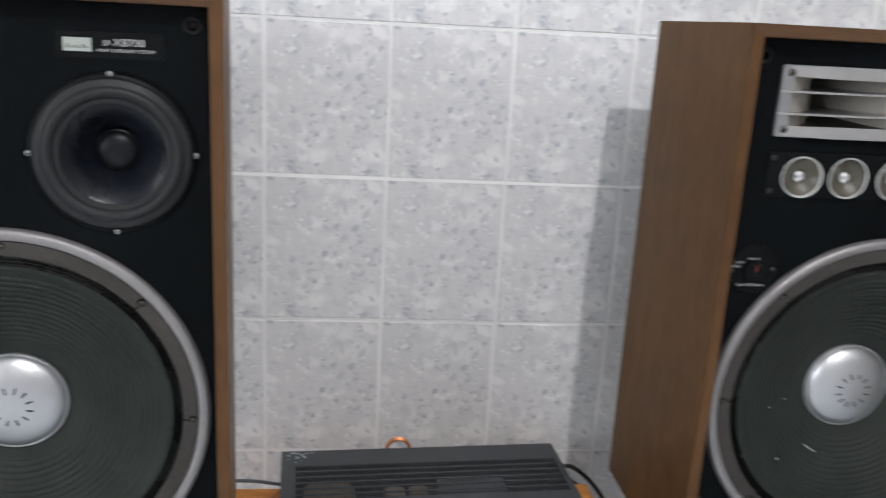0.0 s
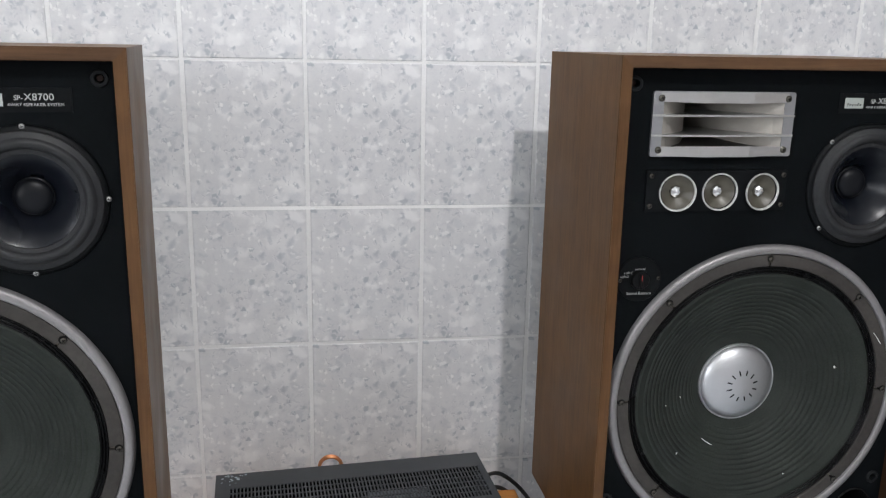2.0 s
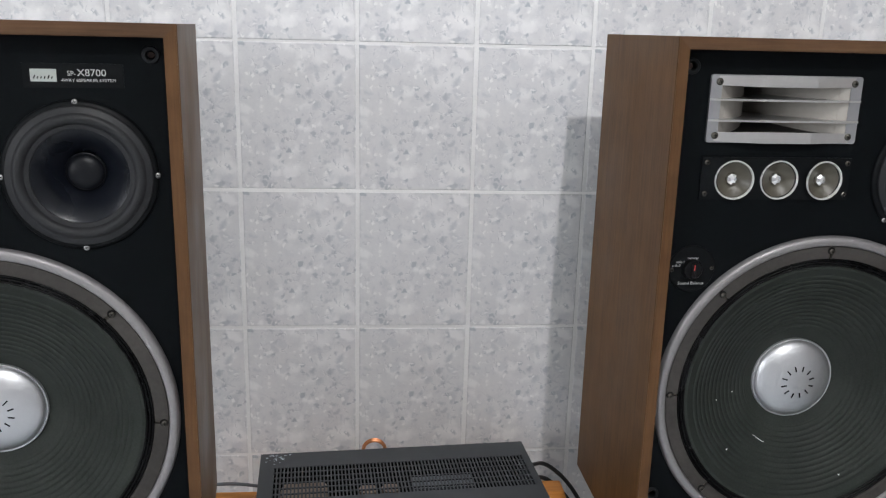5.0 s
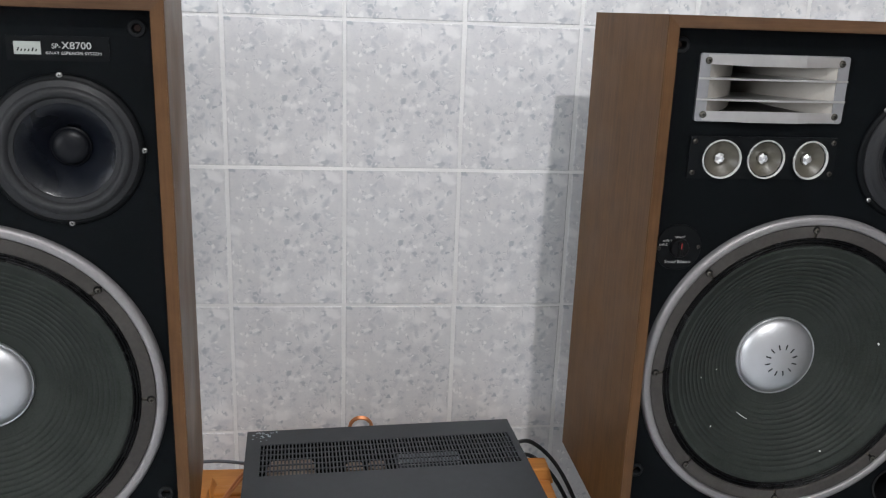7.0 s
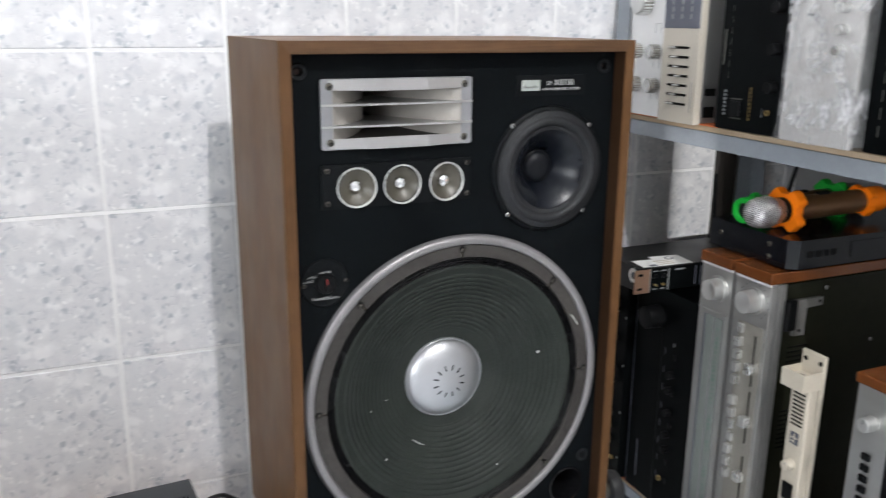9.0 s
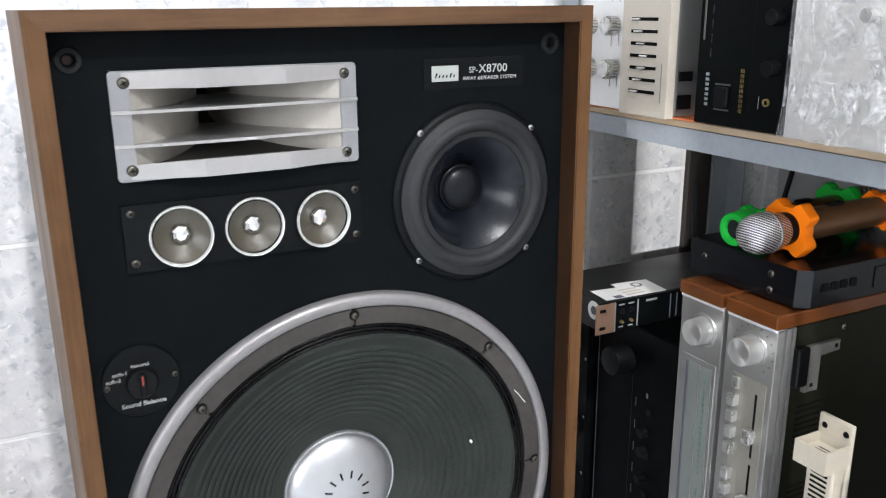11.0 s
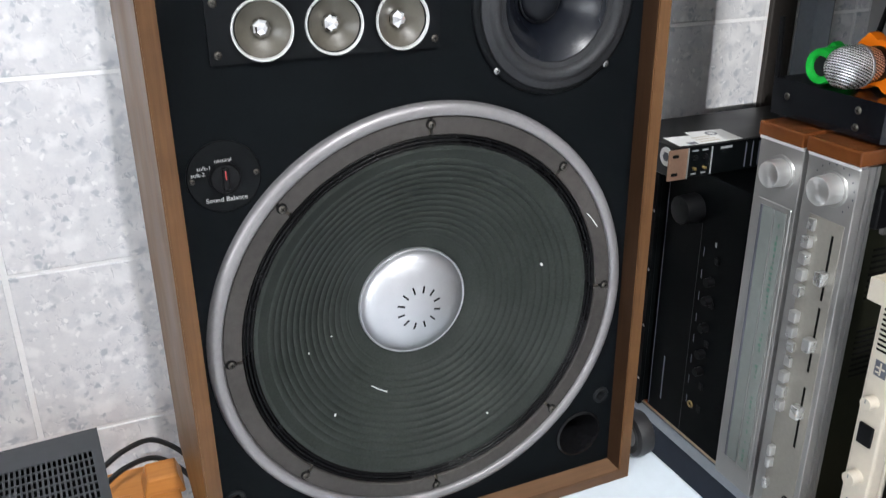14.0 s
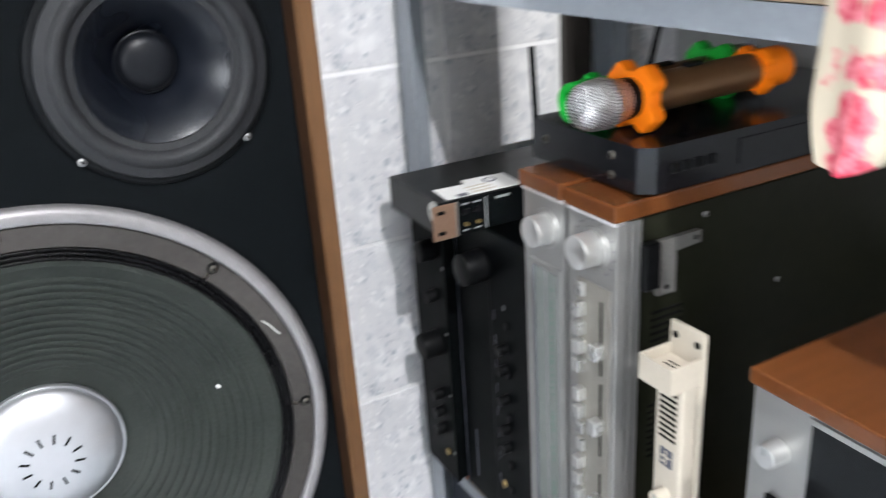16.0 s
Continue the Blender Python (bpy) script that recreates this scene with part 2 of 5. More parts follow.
def part(name, bm, mat, parent=None, label="", smooth=False, angle=0.6):
    me = bpy.data.meshes.new(name)
    bmesh.ops.recalc_face_normals(bm, faces=bm.faces)
    if smooth:
        for f in bm.faces:
            f.smooth = True
        for e in bm.edges:
            if len(e.link_faces) == 2 and e.calc_face_angle(0) > angle:
                e.smooth = False
    bm.to_mesh(me)
    bm.free()
    for m in mat if isinstance(mat, (list, tuple)) else (mat,):
        me.materials.append(m)
    ob = new(name, me)
    if parent is not None:
        ob.parent = parent
    if label:
        tagged(ob, label)
    return ob


def thing(name, m, label, category, group="", kind=""):
    ob = new(name)
    ob.empty_display_size = 0.05
    ob.matrix_world = m
    return tagged(ob, label, category, group, kind)


def box(x0, x1, y0, y1, z0, z1, bevel=0.0, seg=2, bm=None):
    own = bm is None
    bm = bmesh.new() if own else bm
    r = bmesh.ops.create_cube(bm, size=1.0)
    vs = r["verts"]
    for v in vs:
        v.co = Vector(((x0 + x1) / 2 + v.co.x * (x1 - x0), (y0 + y1) / 2 + v.co.y * (y1 - y0), (z0 + z1) / 2 + v.co.z * (z1 - z0)))
    if bevel:
        es = list({e for v in vs for e in v.link_edges})
        bmesh.ops.bevel(bm, geom=es, offset=bevel, segments=seg, affect="EDGES", profile=0.5)
    return bm


def prism(points, axis, a, b, bm=None):
    """A flat outline, given in the two other axes, pushed from a to b along an axis."""
    bm = bm or bmesh.new()

    def put(p, h):
        q = list(p)
        q.insert("xyz".index(axis), h)
        return bm.verts.new(q)
    lo, hi = [put(p, a) for p in points], [put(p, b) for p in points]
    bm.faces.new(lo)
    bm.faces.new(hi)
    for k in range(len(points)):
        bm.faces.new((lo[k - 1], lo[k], hi[k], hi[k - 1]))
    return bm


def lathe(profile, seg=64, centre=(0, 0, 0), a0=0.0, a1=2 * math.pi, bm=None, axis="y", closed=False):
    """A profile of (radius, depth) turned about an axis; depth grows away from the viewer."""
    bm = bm or bmesh.new()
    full = abs(a1 - a0 - 2 * math.pi) < 1e-6
    count = seg if full else seg + 1
    c = Vector(centre)
    rings = []
    for r, d in profile:
        row = []
        for k in range(count if r > 1e-6 else 1):
            a = a0 + (a1 - a0) * k / seg
            u, w = r * math.cos(a), r * math.sin(a)
            p = {"y": (u, d, w), "x": (d, u, w), "z": (u, w, d)}[axis]
            row.append(bm.verts.new(c + Vector(p)))
        rings.append(row)
    pairs = list(zip(rings, rings[1:]))
    if closed:
        pairs.append((rings[-1], rings[0]))
    for p, q in pairs:
        for k in range(seg):
            j = (k + 1) % count
            if len(p) == 1 and len(q) == 1:
                continue
            if len(p) == 1:
                bm.faces.new((p[0], q[j], q[k]))
            elif len(q) == 1:
                bm.faces.new((p[k], p[j], q[0]))
            else:
                bm.faces.new((p[k], p[j], q[j], q[k]))
    if closed and not full:
        bm.faces.new([row[0] for row in rings])
        bm.faces.new([row[-1] for row in rings])
    return bm


def tube(points, radius, seg=8, bm=None, close=False):
    """A round bar or cable along a smooth run of points."""
    bm = bm or bmesh.new()
    pts = [Vector(p) for p in points]
    fine = []
    for k in range(len(pts) - 1):
        p0, p1, p2, p3 = pts[max(k - 1, 0)], pts[k], pts[k + 1], pts[min(k + 2, len(pts) - 1)]
        for s in range(8):
            t = s / 8
            fine.append(0.5 * ((2 * p1) + (p2 - p0) * t + (2 * p0 - 5 * p1 + 4 * p2 - p3) * t * t + (3 * p1 - p0 - 3 * p2 + p3) * t ** 3))
    fine.append(pts[-1])
    rows, up = [], Vector((0.13, 0.21, 0.97)).normalized()
    for k, p in enumerate(fine):
        d = (fine[min(k + 1, len(fine) - 1)] - fine[max(k - 1, 0)]).normalized()
        s = d.cross(up)
        s = s.normalized() if s.length > 1e-4 else Vector((1, 0, 0))
        u = s.cross(d)
        rows.append([bm.verts.new(p + radius * (math.cos(2 * math.pi * j / seg) * s + math.sin(2 * math.pi * j / seg) * u)) for j in range(seg)])
    for a, b in zip(rows, rows[1:]):
        for j in range(seg):
            bm.faces.new((a[j], a[(j + 1) % seg], b[(j + 1) % seg], b[j]))
    bm.faces.new(rows[0])
    bm.faces.new(rows[-1])
    return bm


def text_mesh(name, words, size, m, mat, parent, thick=0.0001, width=None, align="LEFT"):
    cu = bpy.data.curves.new(name, "FONT")
    cu.body, cu.size, cu.extrude, cu.align_x, cu.resolution_u = words, size, thick, align, 3
    tmp = bpy.data.objects.new(name, cu)
    scene.collection.objects.link(tmp)
    me = bpy.data.meshes.new_from_object(tmp.evaluated_get(bpy.context.evaluated_depsgraph_get()))
    bpy.data.objects.remove(tmp)
    xs = [v.co.x for v in me.vertices]
    if width and xs:
        k = width / (max(xs) - min(xs))
        for v in me.vertices:
            v.co.x *= k
    me.transform(m)
    me.materials.clear()
    me.materials.append(mat)
    ob = new(name, me)
    ob.parent = parent
    return ob


def screw(name, x, y, z, r, mat, parent, axis="y", turn=0.4):
    """A domed cross-head screw whose head looks towards -axis."""
    bm = lathe([(0.0, -r * 0.42), (r * 0.25, -r * 0.42), (r * 0.6, -r * 0.36), (r * 0.9, -r * 0.18), (r, 0.0), (r, r * 0.1)], 14, (x, y, z), axis=axis)
    head = part(name, bm, mat, parent, smooth=True)
    bm = bmesh.new()
    for k in (0, 1):
        a = turn + k * math.pi / 2
        ca, sa = math.cos(a), math.sin(a)
        vs = []
        for u, w in ((-0.55, -0.1), (0.55, -0.1), (0.55, 0.1), (-0.55, 0.1)):
            p, q = r * (u * ca - w * sa), r * (u * sa + w * ca)
            h = -r * 0.46
            vs.append(bm.verts.new({"y": (x + p, y + h, z + q), "x": (x + h, y + p, z + q), "z": (x + p, y + q, z - h)}[axis]))
        bm.faces.new(vs)
    part("cross_slot", bm, M_VOID, head)
    return head


# ---- the setting ----
WALL_Y, FLOOR_Z, CEIL_Z = 1.6, -0.35, 3.21
XL, XR, YB = -2.4, 1.535, -3.6
part("floor", box(XL - 0.1, XR + 0.1, YB - 0.1, WALL_Y + 0.1, FLOOR_Z - 0.1, FLOOR_Z), M_FLOOR)
tagged(bpy.data.objects["floor"], "pale glossy ceramic floor", "floor", kind="structure")
part("ceiling", box(XL - 0.1, XR + 0.1, YB - 0.1, WALL_Y + 0.1, CEIL_Z, CEIL_Z + 0.1), M_CEILING)
tagged(bpy.data.objects["ceiling"], "white painted ceiling", "ceiling", kind="structure")
wall_north = part("wall_north", box(XL - 0.1, XR + 0.1, WALL_Y + 0.0012, WALL_Y + 0.15, FLOOR_Z, CEIL_Z), M_GROUT)
tagged(wall_north, "wall of pale grey mottled tiles with white grout", "wall", kind="structure")
# assumed wall, set close so the rack units keep it in shade
wall_east = part("wall_east", box(XR, XR + 0.12, YB, WALL_Y, FLOOR_Z, CEIL_Z), M_PLASTER)
tagged(wall_east, "plain grey wall added close behind the steel rack", "wall", kind="structure")
wall_south = part("wall_south", box(XL, XR, YB - 0.12, YB, FLOOR_Z, CEIL_Z), M_PLASTER)
tagged(wall_south, "plain painted wall", "wall", kind="structure")
# unseen wall cut open for the added sun beam and the fill lamp
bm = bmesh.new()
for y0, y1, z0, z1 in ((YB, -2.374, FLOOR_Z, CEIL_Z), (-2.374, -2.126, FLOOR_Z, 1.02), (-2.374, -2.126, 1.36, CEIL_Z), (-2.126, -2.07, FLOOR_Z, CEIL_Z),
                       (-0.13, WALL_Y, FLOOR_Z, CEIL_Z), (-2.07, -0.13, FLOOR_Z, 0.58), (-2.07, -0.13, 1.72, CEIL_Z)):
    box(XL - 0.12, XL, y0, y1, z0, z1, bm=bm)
wall_west = tagged(part("wall_west", bm, M_PLASTER), "unseen painted wall with added openings for the sun beam and fill lamp", "wall", kind="structure")
# opaque pane that keeps the added sun out of the larger opening
tagged(part("sun_blocker", box(XL - 0.115, XL - 0.10, -2.07, -0.13, 0.58, 1.72), M_BLOCKER), "opaque white pane added to block the sun at the fill lamp opening", "window", kind="structure")


# ---- loudspeakers ----
W2, H, D = 0.235, 0.706, 0.29
T, RIM, BY = 0.0145, 0.0145, 0.024
WOOF = (-0.0010, 0.2490)
MID = (0.1232, 0.5408)
HORN = (-0.183, 0.0090, 0.5815, 0.6630)
TWEET = (-0.1415, -0.083, -0.0255)
TWZ = 0.5355


def ring_points(cx, cz, r, n):
    return [(cx + r * math.cos(2 * math.pi * k / n), cz + r * math.sin(2 * math.pi * k / n)) for k in range(n)]


def pierced_plate(outline, holes, y0, y1):
    bm = bmesh.new()
    edges = []
    for loop in (outline, *holes):
        vs = [bm.verts.new((x, y0, z)) for x, z in loop]
        edges += [bm.edges.new((vs[k - 1], vs[k])) for k in range(len(vs))]
    made = bmesh.ops.triangle_fill(bm, use_beauty=True, use_dissolve=False, edges=edges)
    faces = [g for g in made["geom"] if isinstance(g, bmesh.types.BMFace)]
    out = bmesh.ops.extrude_face_region(bm, geom=faces)
    bmesh.ops.translate(bm, vec=(0, y1 - y0, 0), verts=[g for g in out["geom"] if isinstance(g, bmesh.types.BMVert)])
    return bm


def cabinet_panels(sp):
    for s, name in ((-1, "side_panel"), (1, "side_panel")):
        bm = bmesh.new()
        o, i = s * W2, s * (W2 - T)
        front = [(o, 0.0, 0.0), (o, 0.0, H), (i, 0.0, H - T), (i, 0.0, T)]
        back = [(x, D, z) for x, y, z in front]
        a, b = [bm.verts.new(p) for p in front], [bm.verts.new(p) for p in back]
        bm.faces.new(a)
        bm.faces.new(b)
        for k in range(4):
            bm.faces.new((a[k - 1], a[k], b[k], b[k - 1]))
        lip = [e for e in bm.edges if {e.verts[0], e.verts[1]} in ({a[0], a[1]}, {a[2], a[3]})]
        bmesh.ops.bevel(bm, geom=lip, offset=0.0011, segments=2, affect="EDGES")
        for f in bm.faces:
            f.normal_update()
            mid = f.calc_center_median()
            f.material_index = 2 if mid.y > 0.02 and mid.x * s < W2 - T + 0.002 else 1 if mid.y < 0.02 else 0
        part(name, bm, (M_WALNUT, M_TRIM_Z, M_INNER), sp)
    for z, s, name in ((H, -1, "top_panel"), (0.0, 1, "bottom_panel")):
        bm = bmesh.new()
        front = [(-W2, 0.0, z), (W2, 0.0, z), (W2 - T, 0.0, z + s * T), (-W2 + T, 0.0, z + s * T)]
        back = [(x, D, q) for x, y, q in front]
        a, b = [bm.verts.new(p) for p in front], [bm.verts.new(p) for p in back]
        bm.faces.new(a)
        bm.faces.new(b)
        for k in range(4):
            bm.faces.new((a[k - 1], a[k], b[k], b[k - 1]))
        lip = [e for e in bm.edges if {e.verts[0], e.verts[1]} in ({a[0], a[1]}, {a[2], a[3]})]
        bmesh.ops.bevel(bm, geom=lip, offset=0.0011, segments=2, affect="EDGES")
        for f in bm.faces:
            f.material_index = 1 if f.calc_center_median().y < 0.02 else 0
        part(name, bm, (M_WALNUT_X, M_TRIM_X), sp)
    part("back_panel", box(-W2 + T, W2 - T, D - 0.014, D - 0.001, T, H - T), M_BAFFLE, sp)
    wi = W2 - T - 0.0003
    rect = [(-wi, T + 0.0003), (wi, T + 0.0003), (wi, H - T - 0.0003), (-wi, H - T - 0.0003)]
    holes = [ring_points(*WOOF, 0.1885, 72), ring_points(*MID, 0.068, 48)]
    hx0, hx1, hz0, hz1 = HORN
    holes.append([(hx0 + 0.008, hz0 + 0.008), (hx1 - 0.008, hz0 + 0.008), (hx1 - 0.008, hz1 - 0.008), (hx0 + 0.008, hz1 - 0.008)])
    holes += [ring_points(x, TWZ, 0.0205, 24) for x in TWEET]
    holes += [ring_points(x, z, 0.0062, 16) for x, z in SOCKETS]
    holes.append(ring_points(*PORT, 0.0255, 32))
    part("baffle", pierced_plate(rect, holes, BY, BY + 0.016), M_BAFFLE, sp)


SOCKETS = ((-0.207, 0.6715), (0.204, 0.6725), (-0.207, 0.102), (0.204, 0.107))
PORT = (0.177, 0.063)


def cone_depth(r):
    f = min(max((0.1700 - r) / 0.1160, 0.0), 1.0)
    return -0.001 + 0.050 * f ** 0.94


def woofer(sp, dark_marks, spin):
    cx, cz = WOOF
    c = (cx, BY, cz)
    wf = part("woofer_frame", lathe([(0.1915, 0.012), (0.1915, -0.001), (0.2016, -0.002), (0.2023, -0.0066), (0.2036, -0.0080), (0.2095, -0.0082), (0.2126, -0.0066), (0.2143, -0.003), (0.2147, 0.0)], 128, c), M_RING, sp, "satin aluminium woofer ring", True, 0.9)
    # eight lengths of gasket that stop short of the screws
    for k in range(8):
        a0 = math.pi / 4 * k + spin + 0.009
        bm = lathe([(0.1846, 0.004), (0.1846, -0.0036), (0.1856, -0.0048), (0.2006, -0.0050), (0.2014, -0.0042), (0.2014, 0.0)], 20, c, a0, a0 + math.pi / 4 - 0.018, closed=True)
        for v in bm.verts:
            v.co.y += 0.0004 * noise.noise(v.co * 60) + 0.0003 * noise.noise(v.co * 170)
        part("gasket", bm, M_GASKET, wf, smooth=True)
    part("basket_floor", lathe([(0.1613, 0.006), (0.1875, -0.0012), (0.2016, -0.0016)], 96, c), M_GLUE, wf, "tan glue-stained basket rim", True)
    for k in range(8):
        a = math.pi / 4 * k + spin
        px, pz = cx + 0.1955 * math.cos(a), cz + 0.1955 * math.sin(a)
        part("screw_recess", lathe([(0.0, -0.0052), (0.0040, -0.0053), (0.0048, -0.0051), (0.0052, -0.0014)], 18, (px, BY, pz)), M_VOID, wf)
        screw("woofer_screw", px + 0.0006, BY - 0.0053, pz - 0.0010, 0.0036, M_BLACKSCREW, wf, turn=a)
    # three glossy rolls of treated cloth between gasket and cone
    rolls = [(0.1850, 0.0015)]
    for k in range(37):
        f = k / 36
        rolls.append((0.1846 - 0.0108 * f, -0.0014 + 0.0006 * f - 0.0018 * abs(math.sin(3 * math.pi * f)) ** 0.8))
    bm = lathe(rolls, 144, c)
    for v in bm.verts:
        v.co.y += 0.0006 * noise.noise(v.co * 55) + 0.0004 * noise.noise(v.co * 210)
    part("surround", bm, M_SURROUND, wf, "glossy black doped cloth surround", True, 2)
    prof = []
    n = 330
    for k in range(n + 1):
        r = 0.1742 - 0.1202 * k / n
        d = cone_depth(r)
        if 0.072 < r < 0.1601:
            ph = (0.1601 - r) / 0.0066 % 1.0
            d -= 0.0012 * math.sin(math.pi * ph) ** 0.7 * min(1.0, (r - 0.066) / 0.02)
        prof.append((r, d))
    part("cone", lathe(prof, 144, c), M_CONE, sp, "dark green-grey ribbed paper woofer cone", True, 2)
    h = 0.019
    c = (cx - 0.002, BY, cz)
    rim = 0.0445
    dome = [(0.0578, rim + 0.006), (0.0578, rim - 0.0004), (0.0572, rim - 0.0010), (0.0564, rim - 0.0008), (0.0558, rim - 0.0002)]
    dome += [(0.0556 * math.cos(t), rim - h * math.sin(t) ** 1.15) for t in [math.pi / 2 * k / 18 for k in range(1, 19)]]
    dome[-1] = (0.0, dome[-1][1])
    cap = part("dust_cap", lathe(dome, 72, c), M_CAP, sp, "domed aluminium dust cap with radial slots", True, 0.8)
    for k in range(12):
        a = 2 * math.pi * (k + 0.5) / 12
        bm = bmesh.new()
        side = Vector((-math.sin(a), 0, math.cos(a))) * 0.0009
        vs = []
        for r in (0.0162, 0.0236):
            tt = math.acos(r / 0.0556)
            p = Vector((c[0] + r * math.cos(a), BY + rim - h * math.sin(tt) ** 1.15 - 0.0004, c[2] + r * math.sin(a)))
            vs.append((bm.verts.new(p - side), bm.verts.new(p + side)))
        bm.faces.new((vs[0][0], vs[1][0], vs[1][1], vs[0][1]))
        out = bmesh.ops.extrude_face_region(bm, geom=bm.faces[:])
        bmesh.ops.translate(bm, vec=(0, 0.002, 0), verts=[g for g in out["geom"] if isinstance(g, bmesh.types.BMVert)])
        part("slot", bm, M_VOID, cap)
    rng = random.Random(7)
    if spin == 0.0:
        arc = [(cx + r * math.cos(radians(a)), BY - 0.0052, cz + r * math.sin(radians(a))) for a, r in ((20.5, 0.1945), (22, 0.1930), (24, 0.1915), (26.5, 0.1890))]
        part("gasket_scratch", tube(arc, 0.00045, 5), M_SPECK, wf)
    for r, a, l, w in dark_marks:
        bm = box(-l / 2, l / 2, -0.0003, 0.0003, -w, w, 0.0003, 1)
        bmesh.ops.transform(bm, matrix=pose(cx + r * math.cos(a), BY + cone_depth(r) - 0.0016, cz + r * math.sin(a), 0, math.degrees(-a) - 90 if l > 0.0045 else rng.uniform(0, 180), 0), verts=bm.verts)
        part("paint_speck", bm, M_SPECK, sp)


def midrange(sp, turn):
    cx, cz = MID
    c = (cx, BY - 0.003, cz)
    mf = part("midrange_frame", lathe([(0.0673, 0.004), (0.0740, -0.0030), (0.0785, -0.0024), (0.0818, -0.0008), (0.0827, 0.0006), (0.0829, 0.003)], 96, c), M_PLATE, sp, "", True)
    part("rubber_surround", lathe([(0.0767, -0.0030), (0.0767, -0.0050), (0.0760, -0.0056), (0.0704, -0.0054), (0.0692, -0.0068), (0.0668, -0.0092), (0.0638, -0.0102), (0.0607, -0.0092), (0.0583, -0.0066), (0.0573, -0.0046), (0.0525, -0.0038), (0.0515, 0.0)], 96, c), M_RUBBER, mf, "", True, 0.9)
    part("mid_cone", lathe([(0.0525, -0.0024), (0.0490, -0.0003), (0.0408, 0.0065), (0.0316, 0.0175), (0.0224, 0.0310)], 96, c), M_MIDCONE, mf, "smooth black midrange cone", True)
    dome = [(0.0226, 0.0320), (0.0222, 0.0275), (0.0212, 0.0270), (0.0206, 0.0275)] + [(0.0202 * math.cos(t), 0.0275 - 0.0080 * math.sin(t)) for t in [math.pi / 2 * k / 10 for k in range(1, 11)]]
    dome[-1] = (0.0, dome[-1][1])
    part("mid_dome", lathe(dome, 48, c), M_DOME, mf, "", True)
    for k in range(4):
        a = turn + math.pi / 2 * k
        screw("frame_screw", cx + 0.0812 * math.cos(a), BY - 0.0042, cz + 0.0812 * math.sin(a), 0.0033, M_STEEL, mf, turn=a + 0.3)


def horn_tweeter(sp):
    x0, x1, z0, z1 = HORN
    cx = (x0 + x1) / 2
    hw, hz = (x1 - x0) / 2, (z1 - z0) / 2
    cz = (z0 + z1) / 2
    base = part("horn_frame", pierced_plate([(x0 + 0.003, z0), (x1 - 0.003, z0), (x1 - 0.0009, z0 + 0.0009), (x1, z0 + 0.003), (x1, z1 - 0.003), (x1 - 0.0009, z1 - 0.0009), (x1 - 0.003, z1), (x0 + 0.003, z1), (x0 + 0.0009, z1 - 0.0009), (x0, z1 - 0.003), (x0, z0 + 0.003), (x0 + 0.0009, z0 + 0.0009)], [[(x0 + 0.014, z0 + 0.010), (x1 - 0.014, z0 + 0.010), (x1 - 0.014, z1 - 0.010), (x0 + 0.014, z1 - 0.010)]], BY - 0.004, BY + 0.004), M_HORNPLATE, sp, "silver cast horn tweeter with three cells")
    # faceted lips: a broad middle that stands out, falling back to both ends
    for s, name in ((1, "upper_lip"), (-1, "lower_lip")):
        bm = bmesh.new()
        rows = []
        for u, out, tall in ((-0.90, 0.0043, 0.0112), (-0.34, 0.0120, 0.0124), (0.36, 0.0120, 0.0124), (0.90, 0.0043, 0.0112)):
            x = cx + u * hw
            edge = cz + s * (hz - 0.0015)
            inner = edge - s * tall
            rows.append([bm.verts.new(p) for p in ((x, BY - 0.003, edge), (x, BY - out, edge + s * 0.0012 * (out > 0.01)), (x, BY - out, inner), (x, BY + 0.004, inner + s * 0.002))])
        for a, b in zip(rows, rows[1:]):
            for k in range(4):
                bm.faces.new((a[k - 1], a[k], b[k], b[k - 1]))
        bm.faces.new(rows[0])
        bm.faces.new(rows[-1])
        part(name, bm, M_HORN, base)
    for z in (cz + 0.0110, cz - 0.0140):
        pts = [(x0 - 0.0004, BY - 0.002), (x0 - 0.0004, BY - 0.0052), (x0 + 0.03, BY - 0.0085), (cx, BY - 0.0105), (x1 - 0.03, BY - 0.0085), (x1 + 0.0004, BY - 0.0052), (x1 + 0.0004, BY - 0.002), (x1 - 0.016, BY + 0.004), (cx + 0.050, BY + 0.024), (cx + 0.030, BY + 0.050), (cx + 0.012, BY + 0.095), (cx - 0.012, BY + 0.095), (cx - 0.030, BY + 0.050), (cx - 0.050, BY + 0.024), (x0 + 0.016, BY + 0.004)]
        part("horn_fin", prism(pts, "z", z - 0.0012, z + 0.0012), M_HORN, base)
    # side cheeks, then a smoothly narrowing flare with its end blackened for shade
    for sx in (-1, 1):
        a, b = cx + sx * (hw - 0.0142), cx + sx * (hw - 0.0230)
        part("cheek", prism([(a, BY - 0.0030), (b, BY + 0.0045), (b, BY + 0.0060), (a, BY + 0.0050)], "z", cz - hz + 0.0105, cz + hz - 0.0105), M_FLARE, base)
    bm = bmesh.new()
    rings = []
    n = 30
    for j in range(n + 1):
        u = j / n
        half = 0.0085 + (hw - 0.0225 - 0.0085) * (1 - u) ** 2.6
        tall = 0.012 + (hz - 0.0095 - 0.012) * (1 - u) ** 0.8
        y = BY + 0.0045 + 0.150 * u ** 1.15
        rings.append([bm.verts.new(q) for q in ((cx - half, y, cz - tall), (cx + half, y, cz - tall), (cx + half, y, cz + tall), (cx - half, y, cz + tall))])
    for p, q in zip(rings, rings[1:]):
        for k in range(4):
            bm.faces.new((p[k - 1], p[k], q[k], q[k - 1])).material_index = 0 if k in (0, 2) else 1
    bm.faces.new(rings[-1]).material_index = 2
